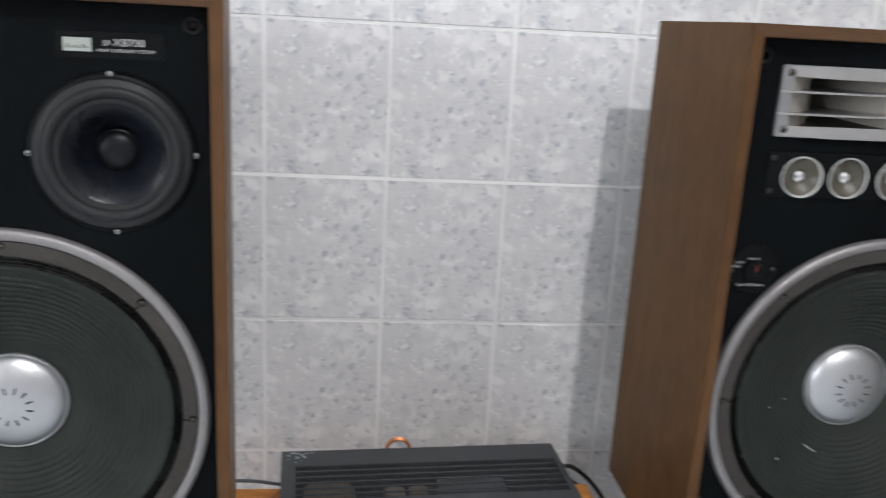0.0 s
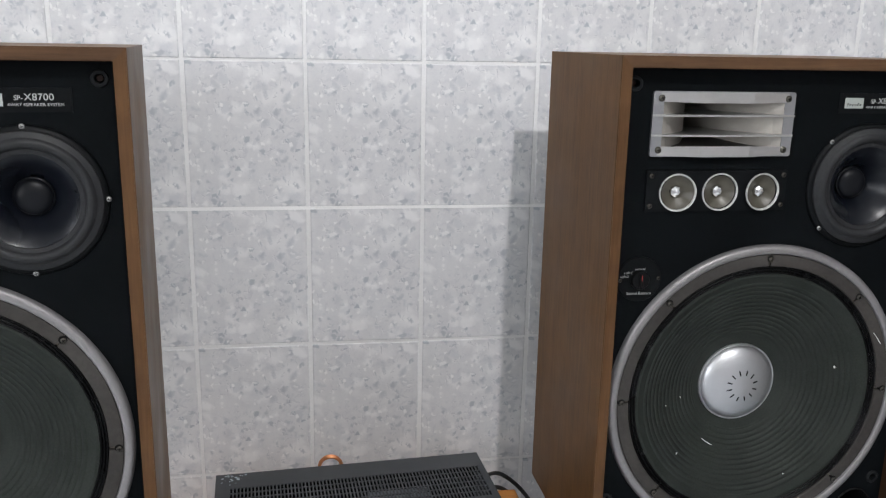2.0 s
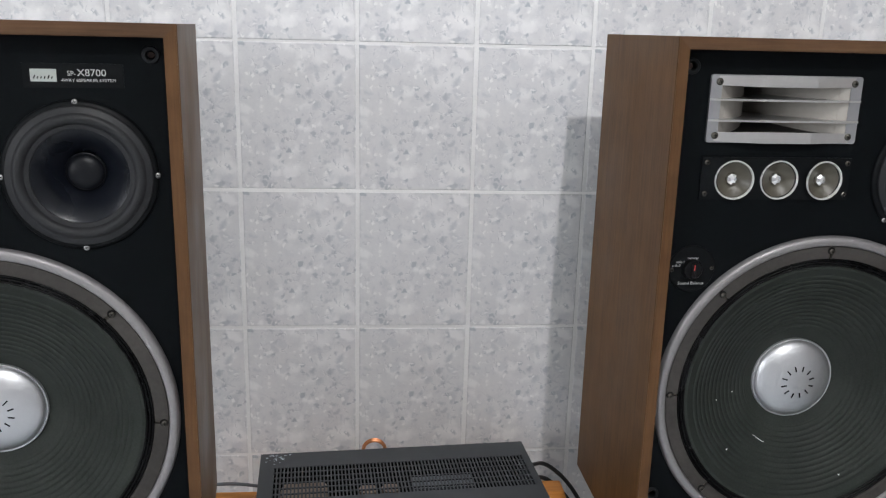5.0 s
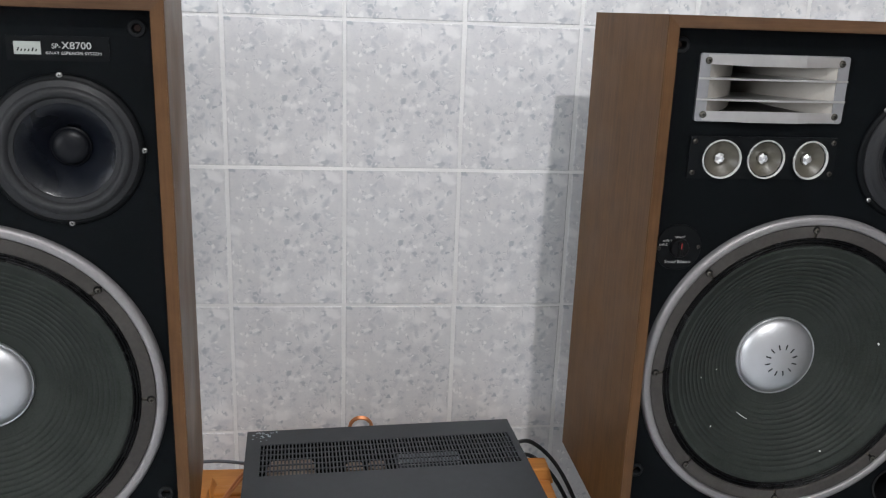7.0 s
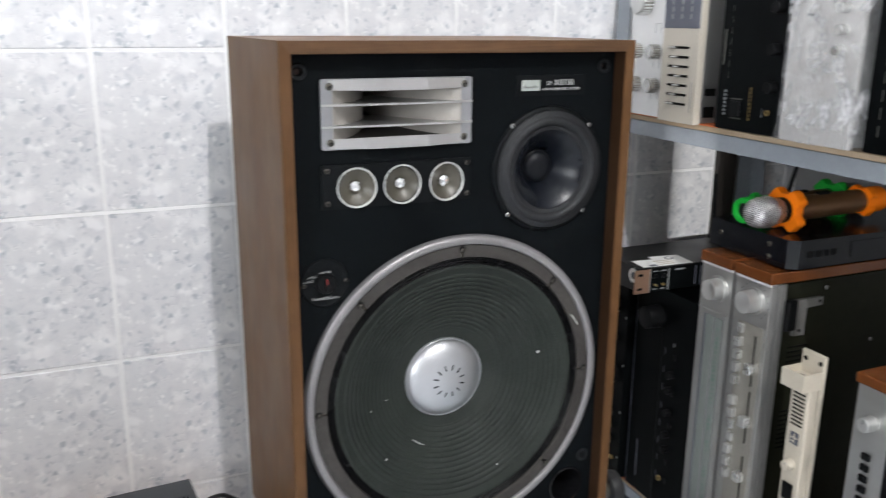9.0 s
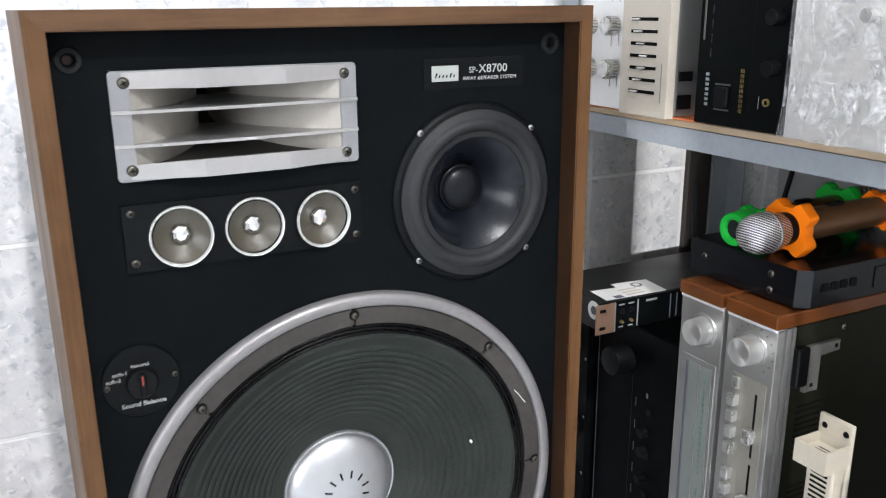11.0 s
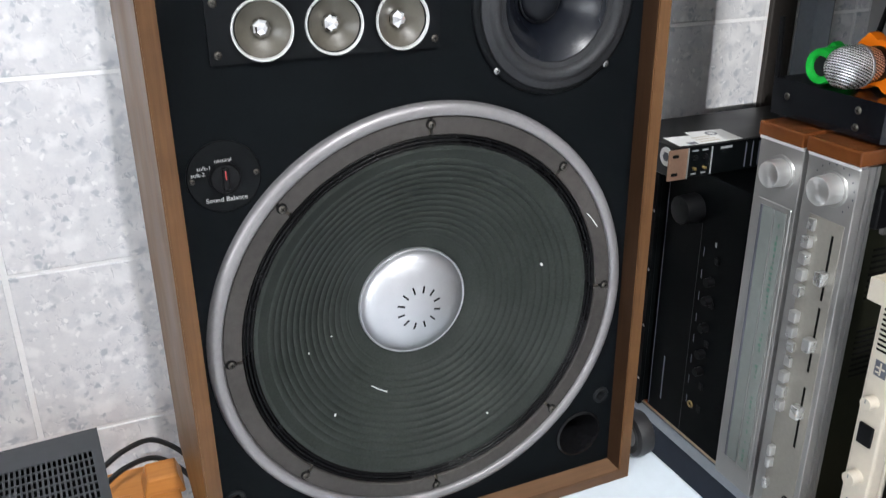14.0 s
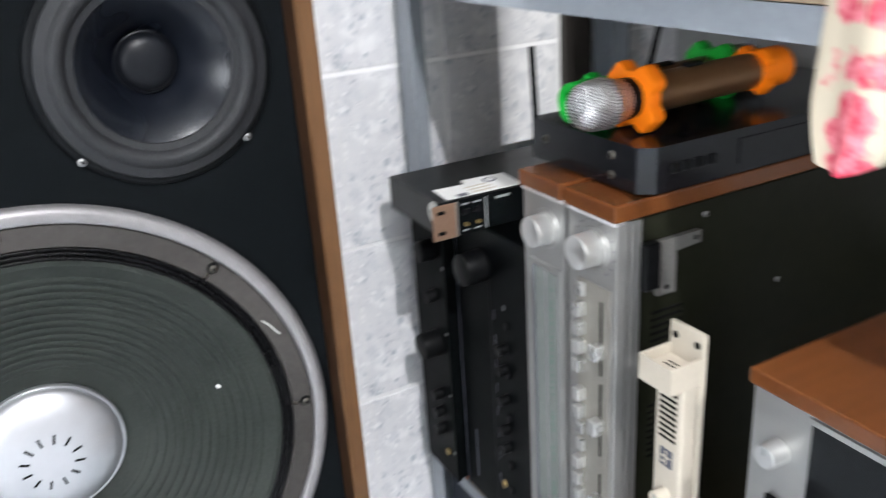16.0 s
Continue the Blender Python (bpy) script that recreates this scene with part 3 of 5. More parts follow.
    part("horn_flare", bm, (M_FLARE, M_HORN_DARK, M_VOID), base, "pale flare with dark top and bottom and an end blackened for shade", True, 0.9)
    for sx in (-1, 1):
        for sz in (-1, 1):
            screw("horn_screw", cx + sx * (hw - 0.0105), BY - 0.005, cz + sz * (hz - 0.0085), 0.0044, M_BRASS, base, turn=sx * 0.5 + sz)


# dark grey for the flare's floor and top; the top's darkness stands for shade
M_HORN_DARK = worn("dark_grey_horn_wall", (0.055, 0.052, 0.046), 0.6, vary=0.1, scale=30)


def tweeters(sp):
    pl = part("tweeter_plate", pierced_plate([(-0.1840, 0.5105), (0.0095, 0.5105), (0.0095, 0.5635), (-0.1840, 0.5635)], [ring_points(x, TWZ, 0.0215, 32) for x in TWEET], BY - 0.0035, BY - 0.0002), M_PLATE, sp, "black plate that carries three small tweeters")
    for x, yaw in zip(TWEET, (-5, 0, 6)):
        c = (0, 0, 0)
        rg = part("tweeter_ring", lathe([(0.0205, 0.003), (0.0226, -0.0045), (0.0233, -0.0058), (0.0242, -0.0058), (0.0246, -0.0034)], 48, c), M_TRING, pl, "chrome tweeter ring", True)
        part("tweeter_cone", lathe([(0.0222, -0.003), (0.0205, -0.0012), (0.0105, 0.0045), (0.0080, 0.0056)], 48, c), M_TWEET, rg, "", True)
        dome = [(0.0085 * math.cos(t), 0.0048 - 0.0062 * math.sin(t)) for t in [math.pi / 2 * k / 3 for k in range(4)]]
        dome[-1] = (0.0, dome[-1][1])
        part("tweeter_dome", lathe(dome, 7, c), M_CHROME, rg, "small mirror-bright faceted dome")
        rg.matrix_local = pose(x, BY - 0.0004 * abs(yaw), TWZ, 0, 0, yaw)
    for x, z in ((-0.1775, 0.557), (-0.1775, 0.518), (0.0045, 0.557), (0.0045, 0.518)):
        screw("plate_screw", x, BY - 0.0035, z, 0.0034, M_BLACKSCREW, pl, turn=x * 20)




def up_text(x, y, z):
    return pose(x, y, z, 90, 0, 0)


def balance_dial(sp):
    cx, cz = -0.183, 0.4205
    pl = part("dial_plate", lathe([(0.0, -0.002), (0.0295, -0.002), (0.0303, -0.0012), (0.0305, 0.0)], 64, (cx, BY, cz)), M_PLATE, sp, "round black tone dial plate", True)
    kn = part("dial_knob", lathe([(0.0, -0.0080), (0.0112, -0.0080), (0.0122, -0.0070), (0.0128, -0.002)], 40, (cx, BY, cz)), M_BLACK, pl, "", True, 0.7)
    part("knob_grip", box(cx - 0.0028, cx + 0.0028, BY - 0.0115, BY - 0.0078, cz - 0.0090, cz + 0.0090, 0.001, 1), M_BLACK, kn)
    part("red_pointer", box(cx - 0.0006, cx + 0.0004, BY - 0.0121, BY - 0.0113, cz + 0.0004, cz + 0.0078), M_RED, kn)
    y = BY - 0.0023
    text_mesh("word_natural", "natural", 0.0046, up_text(cx - 0.007, y, cz + 0.0128), M_WHITE, pl, width=0.0135)
    text_mesh("word_soft", "soft-1", 0.0046, up_text(cx - 0.0215, y, cz + 0.0078), M_WHITE, pl, width=0.0105)
    text_mesh("word_soft", "soft-2", 0.0046, up_text(cx - 0.0265, y, cz + 0.0028), M_WHITE, pl, width=0.0110)
    text_mesh("words_sound_balance", "Sound Balance", 0.0056, up_text(cx - 0.0170, y, cz - 0.0205), M_WHITE, pl, width=0.034)
    for s in (-1, 1):
        screw("dial_screw", cx + s * 0.0262, BY - 0.002, cz + s * 0.001, 0.0026, M_BLACKSCREW, pl, turn=s)


def name_plate(sp):
    pl = part("name_plate", box(0.073, 0.175, BY - 0.001, BY - 0.0001, 0.6365, 0.6625), M_PLATE, sp, "satin black name plate with white print")
    y = BY - 0.0013
    lg = part("logo_plate", box(0.0805, 0.107, BY - 0.0016, BY - 0.0009, 0.6430, 0.6565, 0.0003, 1), M_LOGO, pl, "pale silver plate with a dark script mark")
    for k in range(6):
        x = 0.0838 + k * 0.0036
        h = 0.0042 if k in (0, 4) else 0.0026
        bm = box(-0.0006, 0.0006, -0.0002, 0.0002, 0, h)
        bmesh.ops.transform(bm, matrix=pose(x, BY - 0.0017, 0.6462, 0, 22, 0), verts=bm.verts)
        part("script_bar", bm, M_BLACK, lg)
    text_mesh("word_model_prefix", "SP-", 0.0075, up_text(0.1175, y, 0.6495), M_WHITE, pl, width=0.0085)
    text_mesh("word_model", "X8700", 0.0105, up_text(0.1275, y, 0.6493), M_WHITE, pl, width=0.0295)
    text_mesh("words_system", "4WAY 6SPEAKER SYSTEM", 0.0046, up_text(0.111, y, 0.6432), M_WHITE, pl, width=0.0555)


def loudspeaker(m, label, turn, marks, spin=0.0):
    sp = thing("loudspeaker", m, label, "loudspeaker", "pair of loudspeakers")
    cabinet_panels(sp)
    woofer(sp, marks, spin)
    midrange(sp, turn)
    horn_tweeter(sp)
    tweeters(sp)
    balance_dial(sp)
    name_plate(sp)
    for x, z in SOCKETS:
        sk = part("grille_socket", lathe([(0.0, 0.009), (0.0050, 0.009), (0.0052, -0.0016), (0.0058, -0.0022), (0.0088, -0.0020), (0.0096, -0.0012), (0.0098, 0.0)], 28, (x, BY, z)), M_SOCKET, sp, "", True, 0.7)
        part("socket_core", lathe([(0.0, 0.0070), (0.0034, 0.0070), (0.0040, 0.0088)], 20, (x, BY, z)), M_SOCKETCORE, sk, "brown hole in the socket")
    part("bass_port", lathe([(0.0240, 0.10), (0.0245, 0.0), (0.0258, -0.0025), (0.0285, -0.0015), (0.0290, 0.0)], 48, (PORT[0], BY, PORT[1])), M_GLOSS, sp, "", True)
    part("port_bottom", lathe([(0.0, 0.10), (0.0245, 0.10)], 32, (PORT[0], BY, PORT[1])), M_VOID, sp)
    return sp


SP_Z = 0.088
loudspeaker(pose(0.512, 1.131, SP_Z, 0, 0, 1.0), "large walnut loudspeaker with open black front, beside the steel rack", math.pi / 4 - 0.028,
            ((0.133, 0.21, 0.004, 0.0013), (0.1476, -1.107, 0.003, 0.0008), (0.0963, -2.15, 0.007, 0.0004), (0.0970, -2.08, 0.008, 0.0005), (0.0976, -2.01, 0.007, 0.0004), (0.135, -2.40, 0.003, 0.0009), (0.094, -3.0, 0.002, 0.0006), (0.121, -2.975, 0.002, 0.0006)))
loudspeaker(pose(-0.5159, 1.0650, SP_Z - 0.0005, 0, 0, 7.3), "large walnut loudspeaker with open black front, beside the amplifier", 0.0, (), -0.05)

# ---- stands, bench and amplifier between the loudspeakers ----
M_STEELGREY = worn("blue_grey_rack_paint", (0.275, 0.302, 0.332), 0.42, 0.1, vary=0.12, scale=20)
M_BOARD = wood_material("pale_shelf_board", (0.34, 0.25, 0.16), (0.52, 0.41, 0.29), 1.0, 0.6, 1)
M_ORANGE_EDGE = worn("orange_red_paper", (0.62, 0.16, 0.05), 0.7, vary=0.15, scale=40)
M_STOOL = worn("pale_blue_white_plastic", (0.62, 0.69, 0.74), 0.3, vary=0.05, scale=15)
M_ORANGE_WOOD = wood_material("orange_varnished_wood", (0.42, 0.15, 0.035), (0.68, 0.30, 0.075), 1.0, 0.35, 0)
M_AMP = worn("dark_grey_steel_cover", (0.030, 0.033, 0.037), 0.45, vary=0.18, scale=14, spec=0.4)
M_COPPER = worn("copper_wire", (0.62, 0.26, 0.12), 0.35, 0.8, vary=0.2, scale=80)
M_BROWN = worn("brown_varnished_coil", (0.24, 0.17, 0.12), 0.5, vary=0.3, scale=60)
M_CABLE = worn("black_cable_sheath", (0.012, 0.012, 0.013), 0.45, vary=0.2, scale=60)
M_GREYCABLE = worn("grey_cable_sheath", (0.09, 0.10, 0.11), 0.5, vary=0.2, scale=60)
M_CHIP = worn("bare_scraped_steel", (0.36, 0.40, 0.44), 0.5, 0.3, vary=0.3, scale=120)


def speaker_stool(m, w, d, h, label):
    """A low plastic stool: thick top, four splayed legs, rails."""
    st = thing("stool", m, label, "stool", "stools under the loudspeakers")
    part("stool_top", box(-w / 2, w / 2, 0, d, h - 0.024, h, 0.006, 2), M_STOOL, st)
    for sx in (-1, 1):
        for y in (0.03, d - 0.03):
            part("leg", box(sx * (w / 2 - 0.035) - 0.018, sx * (w / 2 - 0.035) + 0.018, y - 0.018, y + 0.018, 0, h - 0.024, 0.004, 1), M_STOOL, st)
    part("rail", box(-w / 2 + 0.05, w / 2 - 0.05, d - 0.04, d - 0.025, h * 0.45, h * 0.45 + 0.04, 0.003, 1), M_BLACK, st)
    return st


speaker_stool(pose(0.562, 0.975, FLOOR_Z, 0, 0, 1.0), 0.490, 0.300, SP_Z - FLOOR_Z, "pale blue-white plastic stool under a loudspeaker")
speaker_stool(pose(-0.530, 0.930, FLOOR_Z, 0, 0, 8.5), 0.500, 0.300, SP_Z - 0.0015 - FLOOR_Z, "pale plastic stool under the loudspeaker beside the amplifier")


def wooden_bench():
    be = thing("wooden_bench", pose(-0.045, 1.42, FLOOR_Z), "low orange varnished wooden bench under the amplifier", "bench")
    top = -0.036 - FLOOR_Z
    for k in range(3):
        part("seat_board", box(-0.330, 0.300, -0.345 + k * 0.165, -0.185 + k * 0.165, top - 0.024, top, 0.003, 2), M_ORANGE_WOOD, be)
    for x, rise in ((-0.302, -0.004), (0.291, 0.020)):
        post = part("back_post", box(x - 0.019, x + 0.019, 0.042, 0.082, 0, top + rise, 0.003, 2), M_ORANGE_WOOD, be)
        bm = box(x - 0.027, x + 0.027, 0.034, 0.090, top + rise, top + rise + 0.026)
        for v in bm.verts:
            if v.co.z > top + rise + 0.02:
                v.co.x = x + (v.co.x - x) * 0.72
                v.co.y = 0.062 + (v.co.y - 0.062) * 0.72
        bmesh.ops.bevel(bm, geom=bm.edges[:], offset=0.002, segments=1, affect="EDGES")
        part("post_cap", bm, M_ORANGE_WOOD, post, "chamfered post cap")
        part("arm", box(x - 0.020, x + 0.020, -0.34, 0.036, top + 0.004, top + 0.028, 0.003, 2), M_ORANGE_WOOD, be)
        part("front_leg", box(x - 0.021, x + 0.021, -0.335, -0.290, 0, top - 0.024, 0.003, 2), M_ORANGE_WOOD, be)
    part("back_rail", box(-0.281, 0.247, 0.052, 0.080, top - 0.020, top + 0.006, 0.003, 2), M_ORANGE_WOOD, be)
    return be


wooden_bench()


def pierced_z(outline, hole, z0, z1):
    """A level plate with one opening."""
    bm = pierced_plate(outline, [hole], 0.0, z0 - z1)
    bmesh.ops.transform(bm, matrix=Matrix(((1, 0, 0, 0), (0, 0, 1, 0), (0, 1, 0, z1), (0, 0, 0, 1))), verts=bm.verts)
    return bm


def amplifier():
    w, d, h = 0.436, 0.36, 0.150
    am = thing("amplifier", pose(-0.037, 1.434, -0.034, 0, 0, 4.0), "dark grey amplifier with slotted steel cover, standing on a wooden bench", "amplifier")
    # the origin is at the middle of the rear foot line; the cover runs towards -y
    gx0, gx1, gy0, gy1 = -w / 2 + 0.022, w / 2 - 0.010, -0.142, -0.046
    z0 = 0.012
    part("top_cover", pierced_z([(-w / 2, -d), (w / 2, -d), (w / 2, 0.0), (-w / 2, 0.0)], [(gx0, gy0), (gx1, gy0), (gx1, gy1), (gx0, gy1)], h - 0.0022, h), M_AMP, am)
    for x in (-w / 2, w / 2 - 0.0016):
        part("side_cover", box(x, x + 0.0016, -d, 0, z0, h - 0.0022), M_AMP, am)
    part("rear_panel", box(-w / 2 + 0.002, w / 2 - 0.002, -0.003, -0.0005, z0, h - 0.003), M_BLACK, am)
    part("front_panel", box(-w / 2 - 0.002, w / 2 + 0.002, -d - 0.010, -d, z0 - 0.004, h + 0.002, 0.002, 2), M_AMP, am)
    # floor coloured near-black to stand for the shade under the grille
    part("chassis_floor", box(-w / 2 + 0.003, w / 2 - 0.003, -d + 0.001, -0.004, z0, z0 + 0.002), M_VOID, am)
    bm = bmesh.new()
    n = 72
    for k in range(n + 1):
        x = gx0 + (gx1 - gx0) * k / n
        box(x - 0.0012, x + 0.0012, gy0, gy1, h - 0.002, h - 0.0004, bm=bm)
    for k in range(7):
        y = gy0 + (gy1 - gy0) * k / 6
        box(gx0, gx1, y - 0.0014, y + 0.0014, h - 0.0019, h - 0.0002, bm=bm)
    part("vent_grille", bm, M_AMP, am, "lattice of narrow vent slots")
    part("transformer", box(-0.185, -0.110, -0.138, -0.068, 0.02, 0.140, 0.014, 3), M_BROWN, am)
    part("heat_sink", box(0.02, 0.12, -0.10, -0.06, 0.02, 0.130), M_GREYCABLE, am)
    for x in (-0.05, -0.015):
        part("capacitor", lathe([(0.0, 0.135), (0.014, 0.135), (0.015, 0.132), (0.015, 0.02)], 20, (x, -0.10, 0), axis="z"), M_BROWN, am, smooth=True)
    rng = random.Random(5)
    for k in range(26):
        x, y = -w / 2 + 0.006 + abs(rng.gauss(0, 0.024)), -0.004 - abs(rng.gauss(0, 0.012))
        s = rng.uniform(0.0008, 0.0028)
        bm = bmesh.new()
        bm.faces.new([bm.verts.new((x + s * rng.uniform(0.5, 1.4) * math.cos(a), y + s * rng.uniform(0.5, 1.3) * math.sin(a), h + 0.0002)) for a in [2 * math.pi * j / 7 for j in range(7)]])
        part("paint_chip", bm, M_CHIP, am)
    for sx in (-1, 1):
        for y in (-0.03, -d + 0.03):
            part("foot", lathe([(0.0, 0.0), (0.017, 0.0), (0.018, 0.012)], 20, (sx * 0.18, y, -0.0015), axis="z"), M_BLACK, am)
    for k in range(4):
        part("terminal", lathe([(0.0, 0.028), (0.006, 0.028), (0.0065, 0.0)], 14, (0.12 + 0.02 * k, 0.0, 0.06)), M_BLACK, am)
    return am


amplifier()


def cable(name, points, r, mat, label, cat="cable"):
    return tagged(part(name, tube(points, r), mat, None, smooth=True), label, cat)


cable("speaker_cable", [(0.172, 1.447, 0.052), (0.205, 1.490, 0.046), (0.245, 1.525, 0.028), (0.288, 1.510, -0.008), (0.318, 1.460, -0.06), (0.34, 1.40, -0.14), (0.42, 1.36, FLOOR_Z + 0.003)], 0.0038, M_CABLE, "black loudspeaker cable hanging behind the amplifier")
cable("speaker_cable", [(0.172, 1.443, 0.030), (0.205, 1.484, 0.024), (0.245, 1.516, 0.004), (0.284, 1.500, -0.030), (0.312, 1.450, -0.08), (0.33, 1.39, -0.16), (0.40, 1.34, FLOOR_Z + 0.003)], 0.0038, M_CABLE, "black loudspeaker cable hanging behind the amplifier")
cable("copper_lead", [(-0.225, 1.434, 0.055), (-0.262, 1.425, 0.040), (-0.300, 1.385, 0.004), (-0.345, 1.330, -0.033), (-0.40, 1.30, -0.12), (-0.45, 1.32, FLOOR_Z + 0.003)], 0.0024, M_COPPER, "copper-coloured speaker lead from the amplifier")
cable("copper_lead", [(-0.225, 1.434, 0.050), (-0.262, 1.420, 0.034), (-0.302, 1.378, -0.002), (-0.348, 1.322, -0.036), (-0.41, 1.29, -0.12), (-0.46, 1.31, FLOOR_Z + 0.003)], 0.0024, M_COPPER, "copper-coloured speaker lead from the amplifier")
cable("grey_lead", [(-0.215, 1.437, 0.036), (-0.262, 1.480, 0.022), (-0.330, 1.500, 0.017), (-0.400, 1.490, 0.010), (-0.48, 1.47, -0.05), (-0.52, 1.45, FLOOR_Z + 0.003)], 0.003, M_GREYCABLE, "grey signal cable behind the amplifier")
bm = bmesh.new()
for k, r in enumerate((0.018, 0.0192, 0.0172)):
    tube([(-0.070 + r * math.cos(a), 1.456 + 0.004 * k, 0.0995 + r * math.sin(a)) for a in [2 * math.pi * j / 20 for j in range(21)]], 0.0022, 6, bm)
tagged(part("wire_coil", bm, M_COPPER, None, smooth=True), "small coil of copper wire hung on the amplifier back", "wire")

# small furniture castor left lying on the stool
wh = thing("castor_wheel", pose(0.780, 1.172, SP_Z), "small black castor wheel with white hub on the pale stool", "castor")
part("tyre", lathe([(0.012, -0.010), (0.022, -0.012), (0.0265, -0.009), (0.028, 0.0), (0.0265, 0.009), (0.022, 0.012), (0.012, 0.010)], 40, (0, 0, 0.0282), axis="x"), M_CABLE, wh, "glossy black tyre", True)
part("hub", lathe([(0.0, -0.011), (0.014, -0.0105), (0.016, -0.0085)], 28, (0, 0, 0.0282), axis="x"), M_WHITE, wh, "white plastic hub", True)
part("hub", lathe([(0.0, 0.011), (0.014, 0.0105), (0.016, 0.0085)], 28, (0, 0, 0.0282), axis="x"), M_WHITE, wh, "white plastic hub", True)

# ---- steel rack beside the loudspeaker ----
M_SILVER = worn("brushed_silver_panel", (0.37, 0.366, 0.352), 0.36, 0.68, vary=0.05, scale=30, grain=(1, 1, 6), bump=0.01)
M_SILVER_M = worn("satin_silver_panel", (0.62, 0.61, 0.595), 0.4, 0.45, vary=0.06, scale=25, bump=0.02)
M_SILVER_W = worn("white_silver_panel", (0.78, 0.78, 0.775), 0.38, 0.25, vary=0.05, scale=25, bump=0.02)
M_KNOB = worn("turned_aluminium_knob", (0.60, 0.60, 0.585), 0.28, 0.8, vary=0.06, scale=60, bump=0.03)


def spun_metal():
    """Turned aluminium whose fine rings run round the axis of a knob."""
    m = material("spun_aluminium_knob", (0.78, 0.78, 0.765), 0.38, 0.9)
    n = Net(m)
    t = n.tree.nodes.new("ShaderNodeTangent")
    t.direction_type, t.axis = "RADIAL", "X"
    n.tree.links.new(t.outputs["Tangent"], n.bsdf.inputs["Tangent"])
    n.bsdf.inputs["Anisotropic"].default_value = 0.85
    n.rough(n.ramp(n.noise(n.coords(), 90, 3), (0.3, 0.34), (0.7, 0.44)))
    return m


M_SPUN = spun_metal()
M_GLASS_DIAL = worn("green_grey_dial_glass", (0.215, 0.235, 0.220), 0.16, 0.1, vary=0.1, scale=15, bump=0.0)
M_TEAK = wood_material("red_brown_teak_end", (0.090, 0.028, 0.0080), (0.136, 0.0445, 0.0130), 0.6, 0.15, 0, 0.5)
M_OLIVE = worn("dark_olive_steel_cover", (0.0105, 0.0110, 0.0066), 0.34, vary=0.3, scale=10, spec=0.1)
M_DARK = worn("black_painted_panel", (0.0024, 0.0031, 0.0034), 0.44, vary=0.25, scale=30, spec=0.04)
M_BEIGE = worn("beige_plastic", (0.50, 0.46, 0.39), 0.45, vary=0.05, scale=30, bump=0.02)
M_CREAM = worn("cream_ivory_plastic", (0.52, 0.47, 0.385), 0.42, vary=0.06, scale=25, bump=0.02)
M_SLATE = worn("slate_grey_panel", (0.085, 0.09, 0.115), 0.4, vary=0.1, scale=30)
M_CHANNEL = worn("warm_grey_channel", (0.30, 0.285, 0.25), 0.4, 0.4, vary=0.1, scale=30)
M_CHAMP = worn("champagne_knob", (0.66, 0.56, 0.45), 0.3, 0.5, vary=0.06, scale=50)
M_GOLD = worn("gold_print", (0.30, 0.215, 0.085), 0.35, 0.7, vary=0.1, scale=80)
M_COPPER_EAR = worn("bronze_rack_ear", (0.36, 0.22, 0.15), 0.38, 0.6, vary=0.15, scale=40)
M_PAPER = worn("white_label_paper", (0.74, 0.74, 0.72), 0.6, vary=0.04, scale=40)
M_GREY_PRINT = worn("grey_print", (0.20, 0.21, 0.215), 0.5, vary=0.1, scale=60)
M_RING_ORANGE = worn("orange_rubber", (0.92, 0.205, 0.004), 0.5, vary=0.05, scale=40, bump=0.02, spec=0.2)
M_RING_GREEN = worn("green_rubber", (0.008, 0.36, 0.035), 0.45, vary=0.08, scale=40, bump=0.02, spec=0.25)
M_SATIN = worn("satin_black_steel_lid", (0.0075, 0.0078, 0.0082), 0.36, vary=0.2, scale=20, spec=0.28)
M_RECEIVER = worn("glossy_blue_black_case", (0.0045, 0.0052, 0.0068), 0.16, vary=0.2, scale=30, bump=0.01, spec=0.34)
M_BRACKET = worn("dull_grey_bracket_steel", (0.17, 0.165, 0.155), 0.45, 0.4, vary=0.2, scale=60)
M_NAVY = worn("navy_fill_sheet", (0.014, 0.020, 0.032), 0.5, vary=0.2, scale=12, spec=0.2)
M_DUCT = worn("brown_black_duct", (0.034, 0.030, 0.027), 0.55, vary=0.2, scale=30, spec=0.2)
M_DIM = worn("dim_olive_print", (0.055, 0.055, 0.047), 0.5, vary=0.1, scale=60)
M_BRONZE = worn("bronze_brown_handle", (0.16, 0.085, 0.04), 0.28, 0.6, vary=0.1, scale=30)


def mesh_grille_material():
    m = material("silver_wire_mesh", (0.62, 0.62, 0.63), 0.3, 0.9)
    n = Net(m)
    c = n.tree.nodes.new("ShaderNodeSeparateXYZ")
    n.tree.links.new(n.coords(), c.inputs[0])
    wave = n.math("MULTIPLY", n.math("SINE", n.math("MULTIPLY", n.math("SUBTRACT", c.outputs["Y"], c.outputs["X"]), 1620.0)), 0.9)
    p = n.math("SINE", n.math("ADD", n.math("MULTIPLY", n.math("ADD", c.outputs["Z"], n.math("MULTIPLY", c.outputs["X"], 0.45)), 1980.0), wave))
    q = n.math("SINE", n.math("MULTIPLY", n.math("SUBTRACT", c.outputs["Y"], c.outputs["X"]), 1620.0))
    weave = n.math("ADD", n.math("ADD", n.math("MULTIPLY", p, 0.42), n.math("MULTIPLY", q, 0.20)), 0.5)
    n.colour(n.ramp(weave, (0.36, (0.006, 0.006, 0.006)), (0.60, (0.92, 0.92, 0.93))))
    n.bump(weave, 0.9, 0.001)
    return m


M_MESH = mesh_grille_material()


